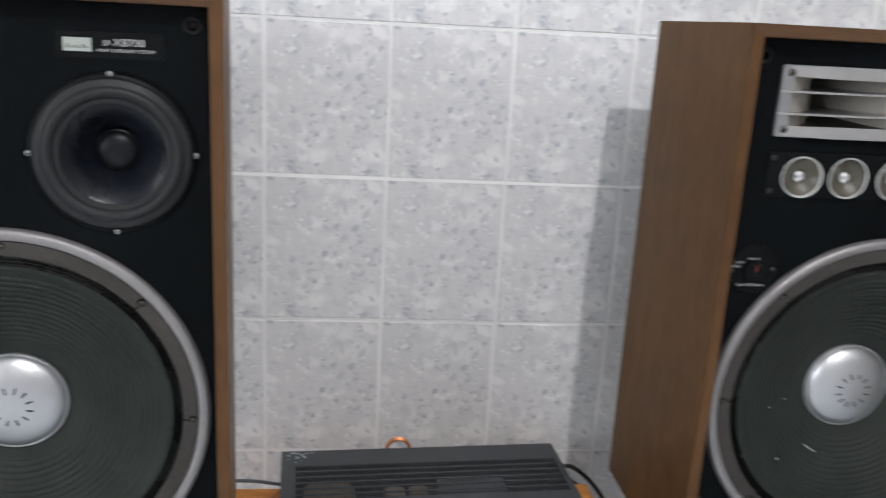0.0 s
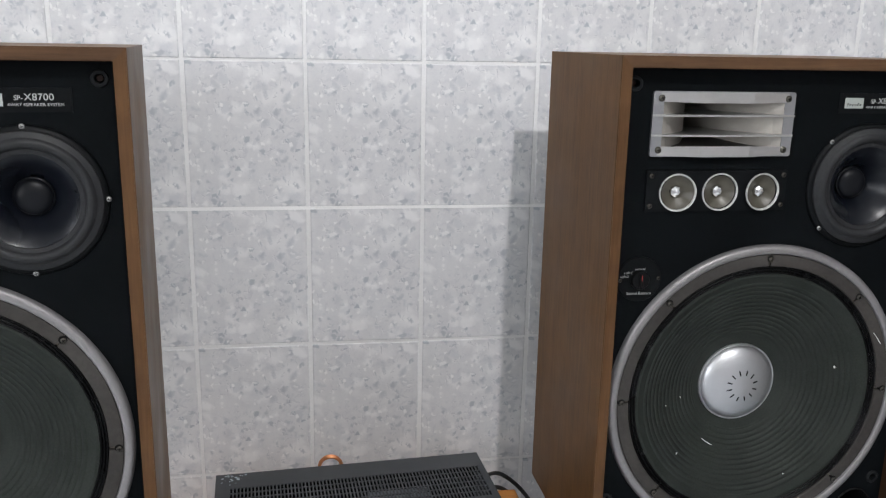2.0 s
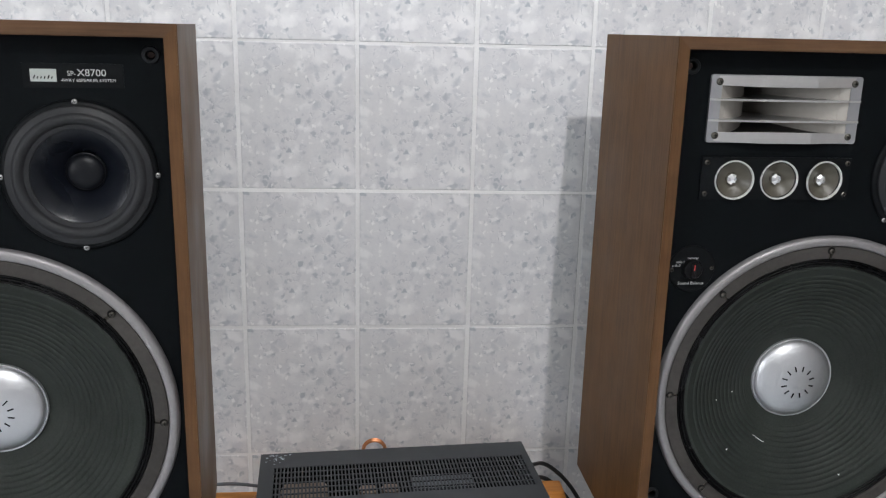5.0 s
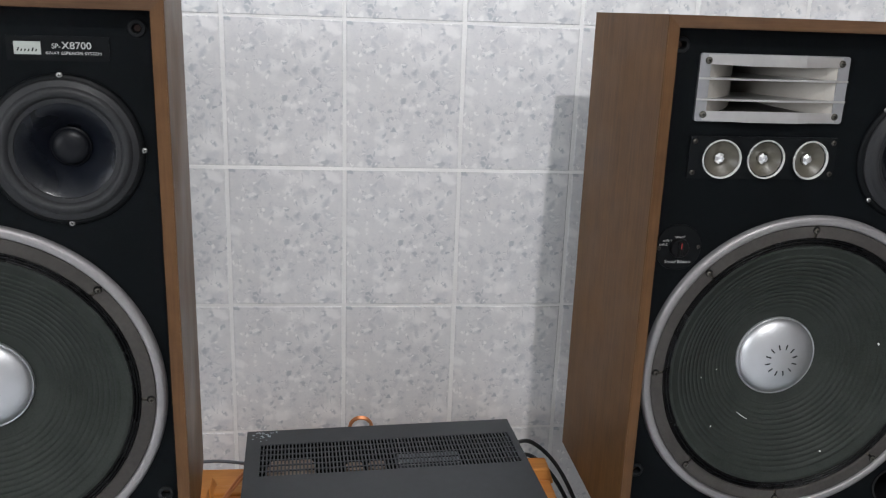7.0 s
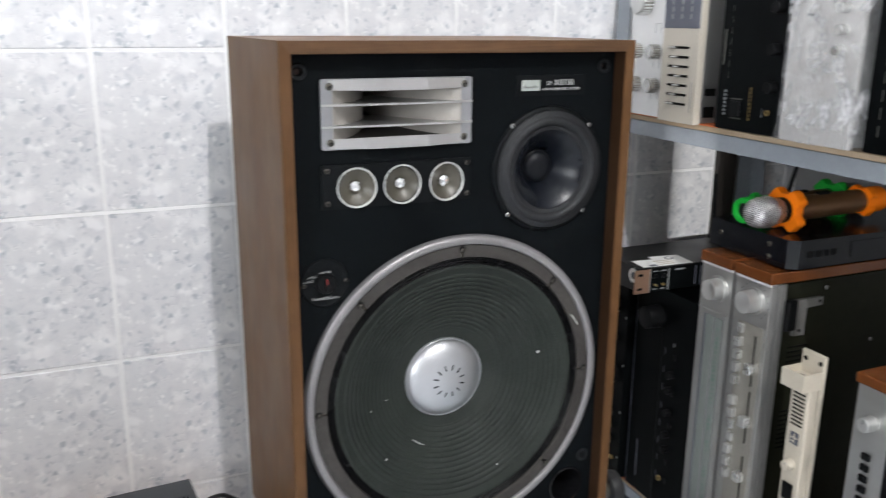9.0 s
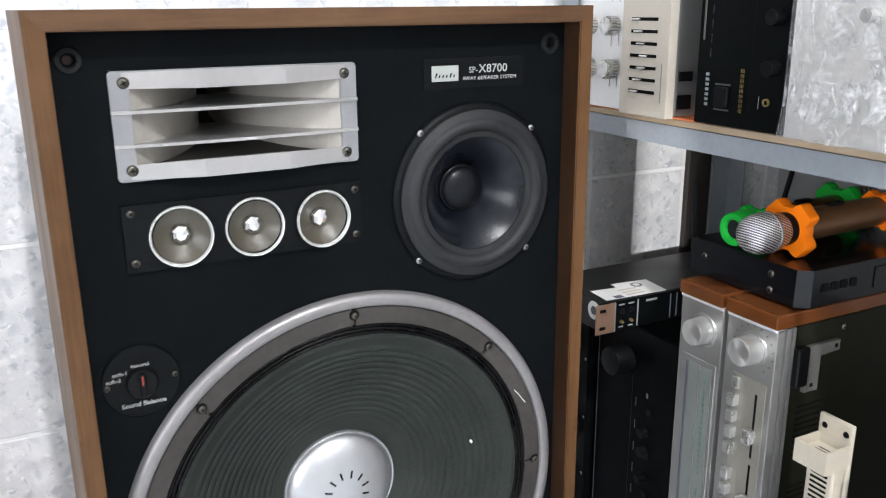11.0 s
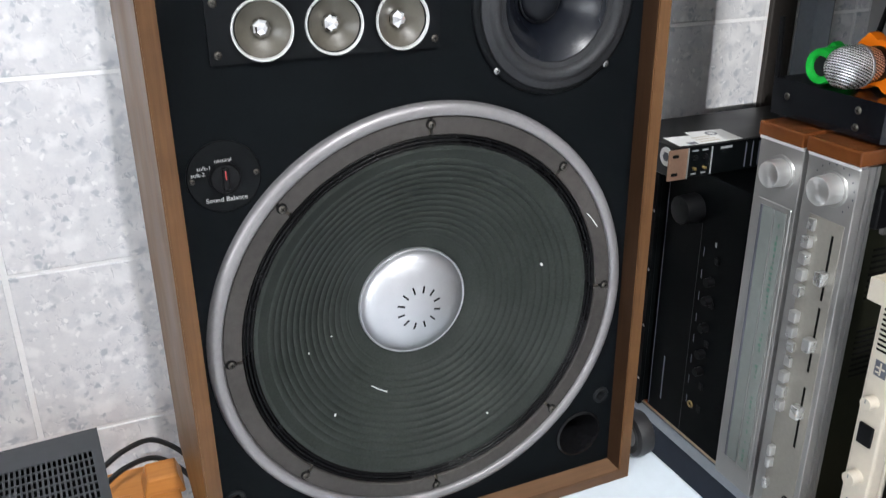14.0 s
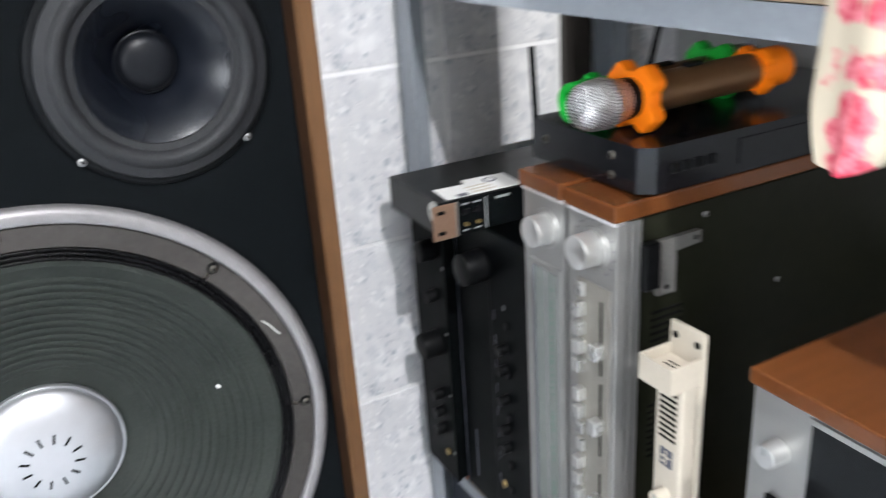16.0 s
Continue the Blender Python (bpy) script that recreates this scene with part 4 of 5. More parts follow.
def floral_material():
    m = material("cream_cloth_red_flowers", (0.74, 0.66, 0.5), 0.9, 0, 0.1)
    n = Net(m)
    v = n.coords()
    warp = n.add("ShaderNodeTexNoise", Scale=60.0, Detail=2.0)
    n.tree.links.new(v, warp.inputs["Vector"])
    vw = n.mix(0.02, v, warp.outputs["Color"], "ADD")
    d = n.voronoi(vw, 27)
    c = n.ramp(n.noise(v, 90, 2), (0.35, (0.58, 0.05, 0.09)), (0.65, (0.80, 0.26, 0.30)))
    n.colour(n.mix(n.ramp(d, (0.40, 1.0), (0.50, 0.0)), (0.62, 0.55, 0.42), c))
    n.bump(n.noise(v, 700, 2), 0.3, 0.0005)
    return m


M_FLORAL = floral_material()


def wrap_material():
    m = material("clear_plastic_wrap", (0.9, 0.9, 0.92), 0.10, 0, 1.0)
    n = Net(m)
    v = n.coords()
    ridge = []
    for scale, power in ((11, 9.0), (24, 7.0)):
        f = n.noise(n.coords((1, 1, 0.55)), scale, 3, 0.5, 1.2)
        away = n.math("ABSOLUTE", n.math("MULTIPLY", n.math("SUBTRACT", f, 0.5), 2.0))
        ridge.append(n.math("POWER", n.math("SUBTRACT", 1.0, away), power * 1.3))
    # ridges and patches turn opaque white in place of highlights on creases
    patch = n.ramp(n.noise(v, 16, 3), (0.45, 0.0), (0.65, 1.0))
    milky = n.math("ADD", n.math("MULTIPLY", n.math("MAXIMUM", ridge[0], ridge[1]), n.math("ADD", n.math("MULTIPLY", patch, 0.75), 0.14)), n.math("MULTIPLY", patch, 0.10))
    n.tree.links.new(n.math("ADD", milky, 0.05), n.bsdf.inputs["Alpha"])
    n.bump(n.noise(v, 70, 5, 0.7, 2.0), 1.0, 0.010)
    return m


M_WRAP = wrap_material()

RX, RX2, RY0, RY1 = 1.035, 1.390, 0.28, 1.584
SHELF, LOW = 0.650, -0.090


def angle_post(parent, x, y, z0, z1, sx, sy, w=0.038, holes=True):
    """A slotted steel angle: one leg looks along x, the other along y."""
    slots = []
    z = z0 + 0.03
    while holes and z < z1 - 0.04:
        slots.append([(0.015, z), (0.023, z), (0.025, z + 0.004), (0.025, z + 0.024), (0.023, z + 0.028), (0.015, z + 0.028), (0.013, z + 0.024), (0.013, z + 0.004)])
        z += 0.055
    bm = pierced_plate([(0, z0), (w, z0), (w, z1), (0, z1)], slots, 0.0, 0.0018)
    bmesh.ops.transform(bm, matrix=Matrix.Translation((x, y, 0)) @ Matrix.Diagonal((1, sy, 1, 1)) @ pose(0, 0, 0, 0, 0, 90) @ Matrix.Diagonal((1, -sx, 1, 1)), verts=bm.verts)
    b2 = pierced_plate([(0.002, z0), (w, z0), (w, z1), (0.002, z1)], slots, 0.0, 0.0018)
    bmesh.ops.transform(b2, matrix=Matrix.Translation((x, y, 0)) @ Matrix.Diagonal((sx, sy, 1, 1)), verts=b2.verts)
    tmp = bpy.data.meshes.new("leg")
    b2.to_mesh(tmp)
    b2.free()
    bm.from_mesh(tmp)
    bpy.data.meshes.remove(tmp)
    return part("post", bm, M_STEELGREY, parent)


def steel_rack():
    rk = thing("steel_rack", pose(0, 0, 0), "blue-grey slotted steel rack with pale shelf boards", "rack")
    for y, sy in ((RY1, -1), (RY0, 1)):
        angle_post(rk, RX - (0.010 if sy < 0 else 0.0025), y, FLOOR_Z, 1.45, 1, sy, holes=False)
        angle_post(rk, RX2, y, FLOOR_Z, 1.45, -1, sy, holes=False)
    for name, z in (("upper", SHELF), ("lower", LOW)):
        bt = z - 0.009
        part("shelf_board", box(RX + 0.001, RX2 - 0.002, RY0 + 0.003, RY1 - 0.003, bt, z, 0.001, 1), M_BOARD, rk)
        h = 0.027 if z > 0 else 0.022
        part("front_beam", box(RX - 0.0005, RX + 0.0015, RY0 + 0.039, RY1 - 0.0395, bt - h, bt - 0.0005), M_STEELGREY, rk)
        part("front_beam_flange", box(RX + 0.0016, RX + 0.03, RY0 + 0.039, RY1 - 0.0395, bt - 0.0025, bt - 0.0006), M_STEELGREY, rk)
        part("rear_beam", box(RX2 - 0.003, RX2 - 0.0045, RY0 + 0.039, RY1 - 0.0395, bt - h, bt - 0.0005), M_STEELGREY, rk)
        for y in (RY0 + 0.0045, RY1 - 0.006):
            part("side_beam", box(RX + 0.04, RX2 - 0.04, y, y + 0.0016, bt - h, bt - 0.0005), M_STEELGREY, rk)
    # navy sheet added to fill the dark space below the lower beam
    part("under_shelf_fill", box(RX + 0.003, RX + 0.009, RY0 + 0.041, RY1 - 0.041, FLOOR_Z, LOW - 0.0325, 0.001, 1), M_NAVY, rk, "dark navy sheet added to fill the dark space under the shelf")
    return rk


steel_rack()
part("cable_duct", box(1.299, 1.352, 1.587, 1.5985, FLOOR_Z, 1.4, 0.002, 1), M_DUCT)
tagged(bpy.data.objects["cable_duct"], "flat black cable duct running up the tiled wall", "cable duct")
part("shelf_paper", box(RX - 0.001, RX + 0.2, 1.30, 1.56, SHELF + 0.0004, SHELF + 0.0022), M_ORANGE_EDGE)
tagged(bpy.data.objects["shelf_paper"], "orange-red paper lining on the shelf board", "paper")
part("shelf_paper", box(RX - 0.003, RX + 0.3, 1.435, 1.55, LOW + 0.0004, LOW + 0.0022), M_ORANGE_EDGE)
tagged(bpy.data.objects["shelf_paper.001"], "orange-red paper lining on the lower shelf", "paper")


def knob(parent, y, z, r, deep, mat, ribs=0, name="knob", cap=None, x=0.0):
    """A round knob that sticks out of a panel towards -x."""
    bm = lathe([(0.0, -deep), (r * 0.90, -deep), (r * 0.95, -deep + 0.0004), (r * 0.97, -deep + 0.0014), (r, -deep * 0.3), (r * 1.02, -0.0005), (r * 1.02, 0.0)], 32, (x, y, z), axis="x")
    ob = part(name, bm, mat, parent, smooth=True, angle=0.5)
    if ribs:
        # darker band stands for the shade between the ribs
        part("knurl_band", lathe([(r * 1.015, -deep * 0.85), (r * 1.05, -deep * 0.5), (r * 1.06, -0.001)], 32, (x, y, z), axis="x"), M_CHANNEL, ob, smooth=True)
        bm = bmesh.new()
        for k in range(ribs):
            a = 2 * math.pi * k / ribs
            c, q = y + r * 1.06 * math.cos(a), z + r * 1.06 * math.sin(a)
            box(x - deep * 0.86, x - 0.001, c - r * 0.075, c + r * 0.075, q - r * 0.075, q + r * 0.075, bm=bm)
        part("knurling", bm, mat, ob)
    if mat is not M_SPUN:
        bm = box(x - deep - 0.0006, x - deep + 0.0002, y - 0.0006, y + 0.0006, z + r * 0.2, z + r * 0.8)
        part("pointer", bm, cap or M_GREY_PRINT, ob)
    return ob


def bar(parent, y0, y1, z0, z1, mat, x=0.0, proud=0.0006, name="printed_bar"):
    return part(name, box(x - proud, x + 0.0002, y0, y1, z0, z1), mat, parent)


def device(name, label, category, xf, y0, y1, z0, z1, depth, face, body, group="", lip=0.008, over=0.0):
    """A hi-fi unit that stands on its side; its front panel looks towards -x. Local x runs into the rack."""
    ob = thing(name, pose(xf, 0, z0), label, category, group)
    part("front_panel", box(0, lip, y0, y1 + over, 0, z1 - z0, 0.0012, 2), face, ob)
    part("case", box(lip + 0.0005, depth, y0 + 0.003, y1 - 0.003, 0.002, z1 - z0 - 0.002, 0.001, 1), body, ob)
    return ob


G1, G2 = "hi-fi units on the upper shelf", "hi-fi units on the lower shelf"
UP = SHELF + 0.0024
DOWN = LOW + 0.0024

# silver amplifier with knurled knobs
a = device("silver_amplifier", "pale silver amplifier standing on its side with knurled knobs", "amplifier", 1.030, 1.441, 1.555, UP, UP + 0.43, 0.42, M_SILVER_W, M_SILVER, G1)
for y in (1.464, 1.516):
    for z, r in ((0.055, 0.0125), (0.114, 0.0125), (0.30, 0.0125)):
        knob(a, y, z, r * 0.95, 0.020, M_KNOB, 18, cap=M_KNOB)
knob(a, 1.504, 0.200, 0.021, 0.022, M_KNOB, 24)
for z in (0.030, 0.086, 0.146):
    bar(a, 1.456, 1.4564, z, z + 0.016, M_GREY_PRINT)
    bar(a, 1.472, 1.4724, z, z + 0.016, M_GREY_PRINT)
    bar(a, 1.456, 1.4724, z + 0.016, z + 0.0165, M_GREY_PRINT)

# beige slider equaliser
a = device("graphic_equalizer", "beige graphic equalizer standing on its side with seven sliders", "equalizer", 1.018, 1.339, 1.434, SHELF + 0.0004, UP + 0.43, 0.30, M_BEIGE, M_SILVER, G1, 0.014)
part("display_panel", box(-0.0015, 0.001, 1.3405, 1.4325, 0.157, 0.40, 0.001, 1), M_SLATE, a, "slate grey upper panel with pale stripes")
for y in (1.362, 1.386, 1.410):
    for k in range(7):
        bar(a, y - 0.002, y + 0.002, 0.172 + k * 0.012, 0.180 + k * 0.012, M_GREY_PRINT, -0.0015)
for k in range(7):
    z = 0.032 + k * 0.0156
    sl = bar(a, 1.362, 1.414, z - 0.0021, z + 0.0021, M_VOID, name="slider_slot")
    y = 1.411 - (0.008, 0.014, 0.021, 0.025, 0.019, 0.012, 0.006)[k]
    part("slider_cap", box(-0.0050, -0.0002, y - 0.0085, y + 0.0065, z - 0.0011, z + 0.0013, 0.0010, 2), M_KNOB, sl)
bar(a, 1.350, 1.3508, 0.02, 0.07, M_GREY_PRINT)
part("socket", box(0.020, 0.04, 1.336, 1.3395, 0.012, 0.030), M_VOID, a)
part("socket", box(0.020, 0.04, 1.336, 1.3395, 0.048, 0.060), M_VOID, a)

# black amplifier
a = device("black_amplifier", "black amplifier standing on its side with round black knobs", "amplifier", 1.028, 1.157, 1.297, UP, UP + 0.43, 0.46, M_DARK, M_DARK, G1)
for z in (0.072, 0.127, 0.187, 0.30):
    knob(a, 1.173, z, 0.0090, 0.014, M_BLACK, 0, cap=M_BLACK, x=-0.003)
part("panel_step", box(-0.003, 0.0002, 1.1575, 1.2085, 0.001, 0.429, 0.001, 1), M_DARK, a)
jk = part("headphone_jack", lathe([(0.0035, 0.004), (0.0030, -0.0025), (0.0044, -0.0025), (0.0047, 0.0)], 20, (-0.003, 1.181, 0.034), axis="x"), M_GOLD, a, "brass ring of the headphone jack", True)
part("power_button", box(-0.004, 0, 1.241, 1.263, 0.022, 0.046, 0.001, 1), M_BLACK, a)
for z0, z1 in ((0.018, 0.020), (0.048, 0.050)):
    bar(a, 1.240, 1.264, z0, z1, M_DIM)
for y in (1.2198, 1.2220, 1.2242):
    for k in range(9):
        bar(a, y, y + 0.0006, 0.018 + k * 0.0058, 0.0224 + k * 0.0058, M_GOLD)
for k in range(9):
    bar(a, 1.2755, 1.2759, 0.080 + k * 0.017, 0.090 + k * 0.017, M_DIM)
for k in range(7):
    bar(a, 1.2755, 1.2805, 0.022 + k * 0.006, 0.0255 + k * 0.006, M_GREY_PRINT, name="brand_bar")
part("carry_groove", box(-0.0015, 0.0005, 1.287, 1.290, 0.10, 0.155, 0.0006, 1), M_DIM, a)
bar(a, 1.1922, 1.1926, 0.026, 0.040, M_GREY_PRINT, -0.003)

# silver amplifier in crumpled plastic wrap
a = device("wrapped_amplifier", "silver amplifier standing on its side in crumpled clear plastic wrap", "amplifier", 1.018, 1.022, 1.147, UP, UP + 0.43, 0.46, M_SILVER_M, M_SILVER, G1)
for z in (0.130, 0.157, 0.185, 0.212, 0.25):
    knob(a, 1.052, z, 0.0075, 0.014, M_KNOB)
bar(a, 1.105, 1.118, 0.175, 0.178, M_GREY_PRINT)
bm = bmesh.new()
nz, rows = 70, []
path_w = [(-0.003, 1.1480 - 0.1310 * k / 20) for k in range(21)] + [(0.0 + 0.012 * k, 1.017) for k in range(1, 12)]
for j in range(nz + 1):
    row = []
    for x, y in path_w:
        z = 0.001 + 0.44 * j / nz
        q = Vector((x * 30, y * 30, z * 22))
        cr = noise.noise(q) * 0.004 + abs(noise.noise(q * 2.3)) * 0.007 + abs(noise.noise(q * 4.7)) * 0.004 + noise.noise(q * 9.0) * 0.0012
        cr *= min(1.0, 0.15 + (1.148 - y) / 0.04) if x < 0 else 1.0
        low = max(0.0, 1 - z / 0.04) * 0.006
        nx = -1.0 if x < 0.0 else -0.1
        row.append(bm.verts.new((x + nx * (cr + low) - 0.001, y + (0.0 if x < 0 else (cr if y > 1.1 else -cr)), z)))
    rows.append(row)
for p, q in zip(rows, rows[1:]):
    for k in range(len(path_w) - 1):
        bm.faces.new((p[k], p[k + 1], q[k + 1], q[k]))
part("plastic_wrap", bm, M_WRAP, a, "crumpled clear plastic wrap")

M_GLINT = material("white_glint_thread", (0.95, 0.95, 0.96), 0.12, 0.0, 0.9)
M_GLINT.node_tree.nodes["Principled BSDF"].inputs["Alpha"].default_value = 0.62
rng = random.Random(19)
bm = bmesh.new()
knots = ((1.075, 0.010, 0.022, 0.006), (1.092, 0.086, 0.012, 0.010), (1.080, 0.066, 0.018, 0.010), (1.066, 0.135, 0.012, 0.016), (1.104, 0.140, 0.012, 0.008), (1.062, 0.185, 0.010, 0.014), (1.112, 0.060, 0.010, 0.012), (1.058, 0.250, 0.012, 0.030))
# white threads that stand for glints run out from each knot in the wrap
for my, mz, sy, sz in knots:
    for k in range(9):
        heading = rng.uniform(0, 2 * math.pi)
        size = rng.uniform(0.006, 0.030)
        y, z = my + rng.gauss(0, sy * 0.5), mz + rng.gauss(0, sz * 0.5)
        pts = []
        for q in range(4):
            pts.append((-0.0072 - rng.uniform(0, 0.0030), min(max(y, 1.024), 1.140), max(z, 0.003)))
            y += size / 3 * math.cos(heading)
            z += size / 3 * math.sin(heading) * 0.8
            heading += rng.uniform(-0.2, 0.2)
        tube(pts, rng.uniform(0.00010, 0.00034), 4, bm)
tagged(part("wrap_glints", bm, M_GLINT, a, "", True), "thin white threads in place of glints on the clear wrap", kind="stuff")

# black amplifier with champagne knobs
a = device("black_champagne_amplifier", "black amplifier standing on its side with champagne knobs", "amplifier", 1.026, 0.868, 1.006, UP, UP + 0.43, 0.46, M_DARK, M_DARK, G1)
for z in (0.110, 0.160, 0.210, 0.26):
    knob(a, 0.935, z, 0.0112, 0.020, M_CHAMP, 0)
part("square_button", box(-0.006, 0, 0.924, 0.947, 0.014, 0.040, 0.001, 1), M_CHAMP, a)
part("jack", lathe([(0.004, 0.004), (0.004, -0.002), (0.0065, -0.002), (0.007, 0.0)], 20, (0, 0.937, 0.060), axis="x"), M_STEEL, a, smooth=True)
for y in (0.929, 0.942):
    part("push_button", box(-0.004, 0, y - 0.0035, y + 0.0035, 0.083, 0.091, 0.0006, 1), M_CHAMP, a)
for k in range(7):
    bar(a, 0.985, 0.9864, 0.022 + k * 0.023, 0.037 + k * 0.023, M_DIM)
for z0, z1 in ((0.02, 0.03), (0.05, 0.07), (0.078, 0.096), (0.112, 0.120), (0.16, 0.17)):
    bar(a, 0.962, 0.9633, z0, z1, M_DIM)

# tuner, standing on its side
a = device("tuner", "silver tuner standing on its side with teak end and long dial", "tuner", 1.018, 1.2085, 1.2825, DOWN, 0.432, 0.50, M_SILVER, M_OLIVE, G2, 0.012)
part("wood_end", box(-0.006, 0.500, 1.2080, 1.2825, 0.5205, 0.5385, 0.002, 2), M_TEAK, a, "red-brown teak end panel")
part("dial_frame", box(-0.0015, 0.0002, 1.2135, 1.2705, 0.030, 0.440, 0.0008, 1), M_SILVER, a)
part("dial_glass", box(-0.0024, -0.0010, 1.2195, 1.2625, 0.040, 0.432), M_GLASS_DIAL, a, "green-grey dial glass with tiny print")
# slate strip stands in for the shaded gap beside the glass
part("dial_shade_strip", box(-0.0027, -0.0012, 1.2600, 1.2640, 0.040, 0.432), M_SLATE, a)
part("dial_rule", box(-0.0028, -0.0012, 1.2385, 1.2400, 0.040, 0.432), M_SILVER, a)
M_GREEN_PRINT = worn("dark_green_print", (0.05, 0.13, 0.09), 0.5, vary=0.1)
rng = random.Random(11)
for k in range(46):
    z = 0.05 + k * 0.0082
    if rng.random() < 0.75:
        part("scale_mark", box(-0.0027, -0.0020, 1.2275, 1.2275 + rng.uniform(0.002, 0.005), z, z + rng.uniform(0.002, 0.006)), M_GREEN_PRINT, a)
knob(a, 1.2400, 0.481, 0.0175, 0.022, M_SPUN, cap=M_SPUN)
part("knob_base", lathe([(0.0, -0.002), (0.0215, -0.002), (0.0225, 0.0)], 40, (0, 1.2400, 0.481), axis="x"), M_SILVER, a, smooth=True)


# pale strip that stands for the highlight along the panel's top edge
part("top_edge_highlight", box(-0.0022, 0.0100, 1.2085, 1.2825, 0.5158, 0.5200, 0.0008, 1), M_SILVER_W, a, "pale strip in place of the highlight on the top edge")

# receiver with buttons and sliders
a = device("receiver", "silver receiver standing on its side with teak end, buttons and sliders", "receiver", 1.018, 1.1250, 1.2015, DOWN, 0.432, 0.50, M_SILVER, M_OLIVE, G2, 0.013)
part("wood_end", box(-0.006, 0.500, 1.1220, 1.2022, 0.5205, 0.5385, 0.002, 2), M_TEAK, a, "red-brown teak end panel")
for x0, x1 in ((0.0150, 0.0215), (0.0235, 0.0290)):
    part("trim_layer", box(x0, x1, 1.1235, 1.2010, 0.001, 0.5185), M_SILVER, a)
knob(a, 1.1590, 0.485, 0.0180, 0.024, M_SPUN, cap=M_SPUN)
part("knob_base", lathe([(0.0, -0.002), (0.0215, -0.002), (0.0225, 0.0)], 40, (0, 1.1590, 0.485), axis="x"), M_SILVER, a, smooth=True)
for k in range(15):
    t = radians(-50 + k * 20)
    bar(a, 1.1590 + 0.0305 * math.cos(t) - 0.0006, 1.1590 + 0.0305 * math.cos(t) + 0.0006, 0.485 + 0.0290 * math.sin(t) - 0.001, 0.485 + 0.0290 * math.sin(t) + 0.001, M_SLATE, name="scale_mark")
part("button_channel", box(-0.0008, 0.0002, 1.1330, 1.1850, 0.010, 0.446), M_CHANNEL, a)
for k, z in enumerate((0.434, 0.412, 0.390, 0.368, 0.346, 0.310, 0.288, 0.266, 0.244, 0.222, 0.200, 0.178)):
    bt = part("push_button", box(-0.010 if k not in (0, 7, 8) else -0.005, 0, 1.1725, 1.1835, z - 0.0075, z + 0.0075, 0.0012, 2), M_KNOB, a)
for z in (0.105, 0.086, 0.052):
    part("lever_switch", box(-0.010, 0, 1.1745, 1.1825, z - 0.008, z + 0.008, 0.002, 2), M_KNOB, a)
for z0, z1, zk in ((0.345, 0.430, 0.376), (0.245, 0.335, 0.285), (0.130, 0.222, 0.187)):
    sl = bar(a, 1.1445, 1.1475, z0, z1, M_VOID, x=-0.0008, name="slider_slot")
    part("slider_cap", box(-0.014, -0.0008, 1.1395, 1.1525, zk - 0.009, zk + 0.009, 0.002, 2), M_KNOB, sl)
part("jack", lathe([(0.003, 0.004), (0.003, -0.002), (0.0055, -0.002), (0.006, 0.0)], 18, (0, 1.145, 0.045), axis="x"), M_BLACK, a, smooth=True)
ft = part("foot", box(0.028, 0.048, 1.115, 1.1275, 0.443, 0.493, 0.002, 1), M_BLACK, a, "square black foot with a steel bracket")
part("bracket", prism([(0.0495, 0.432), (0.0720, 0.432), (0.0720, 0.476), (0.1040, 0.478), (0.1040, 0.491), (0.0495, 0.491)], "y", 1.1205, 1.1265), M_BRACKET, ft, "dull grey steel angle bracket with two holes")
for x, z in ((0.0608, 0.4400), (0.0975, 0.4845)):
    part("screw_hole", lathe([(0.0, -0.0005), (0.0026, -0.0005), (0.0028, 0.0)], 14, (x, 1.1204, z)), M_VOID, ft)
for k in range(9):
    part("vent_slot", box(0.048, 0.090, 1.1268, 1.1276, 0.345 + k * 0.008, 0.348 + k * 0.008), M_VOID, a)
    part("vent_slot", box(0.048, 0.090, 1.1268, 1.1276, 0.235 + k * 0.008, 0.238 + k * 0.008), M_VOID, a)
screw("case_screw", 0.115, 1.1265, 0.503, 0.0035, M_STEEL, a)
screw("case_screw", 0.230, 1.1265, 0.400, 0.0035, M_STEEL, a)

# same pale strip for the edge highlight on this panel
part("top_edge_highlight", box(-0.0022, 0.0100, 1.1250, 1.2015, 0.5158, 0.5200, 0.0008, 1), M_SILVER_W, a, "pale strip in place of the highlight on the top edge")

# slim cream unit with a cup and slots
a = thing("cream_wall_speaker", pose(1.016, -0.006, DOWN), "slim cream plastic wall unit with a cup, slots and small knobs", "wall unit", G2)
part("back_plate", box(0.026, 0.032, 1.0375, 1.082, 0.0, 0.434, 0.002, 2), M_CREAM, a)
part("body", box(0.006, 0.0255, 1.0400, 1.0760, 0.0, 0.384, 0.003, 2), M_CREAM, a)
bm = bmesh.new()
for x0, x1, y0, y1 in ((-0.0115, -0.0090, 1.0385, 1.081), (-0.0090, 0.026, 1.0385, 1.0412), (-0.0090, 0.026, 1.0783, 1.081)):
    box(x0, x1, y0, y1, 0.383, 0.410, bm=bm)
box(-0.0090, 0.026, 1.0412, 1.0783, 0.3900, 0.3990, bm=bm)
cup = part("cup", bm, M_CREAM, a, "open square cup")
for x in (0.0030, 0.0085, 0.0140):
    part("floor_slot", box(x - 0.0008, x + 0.0008, 1.0500, 1.0690, 0.3988, 0.3993), M_VOID, cup)
for y in (1.0455, 1.0735):
    part("screw_hole", lathe([(0.0, -0.0006), (0.0036, -0.0006), (0.0038, 0.0)], 14, (0.026, y, 0.421), axis="x"), M_VOID, a)
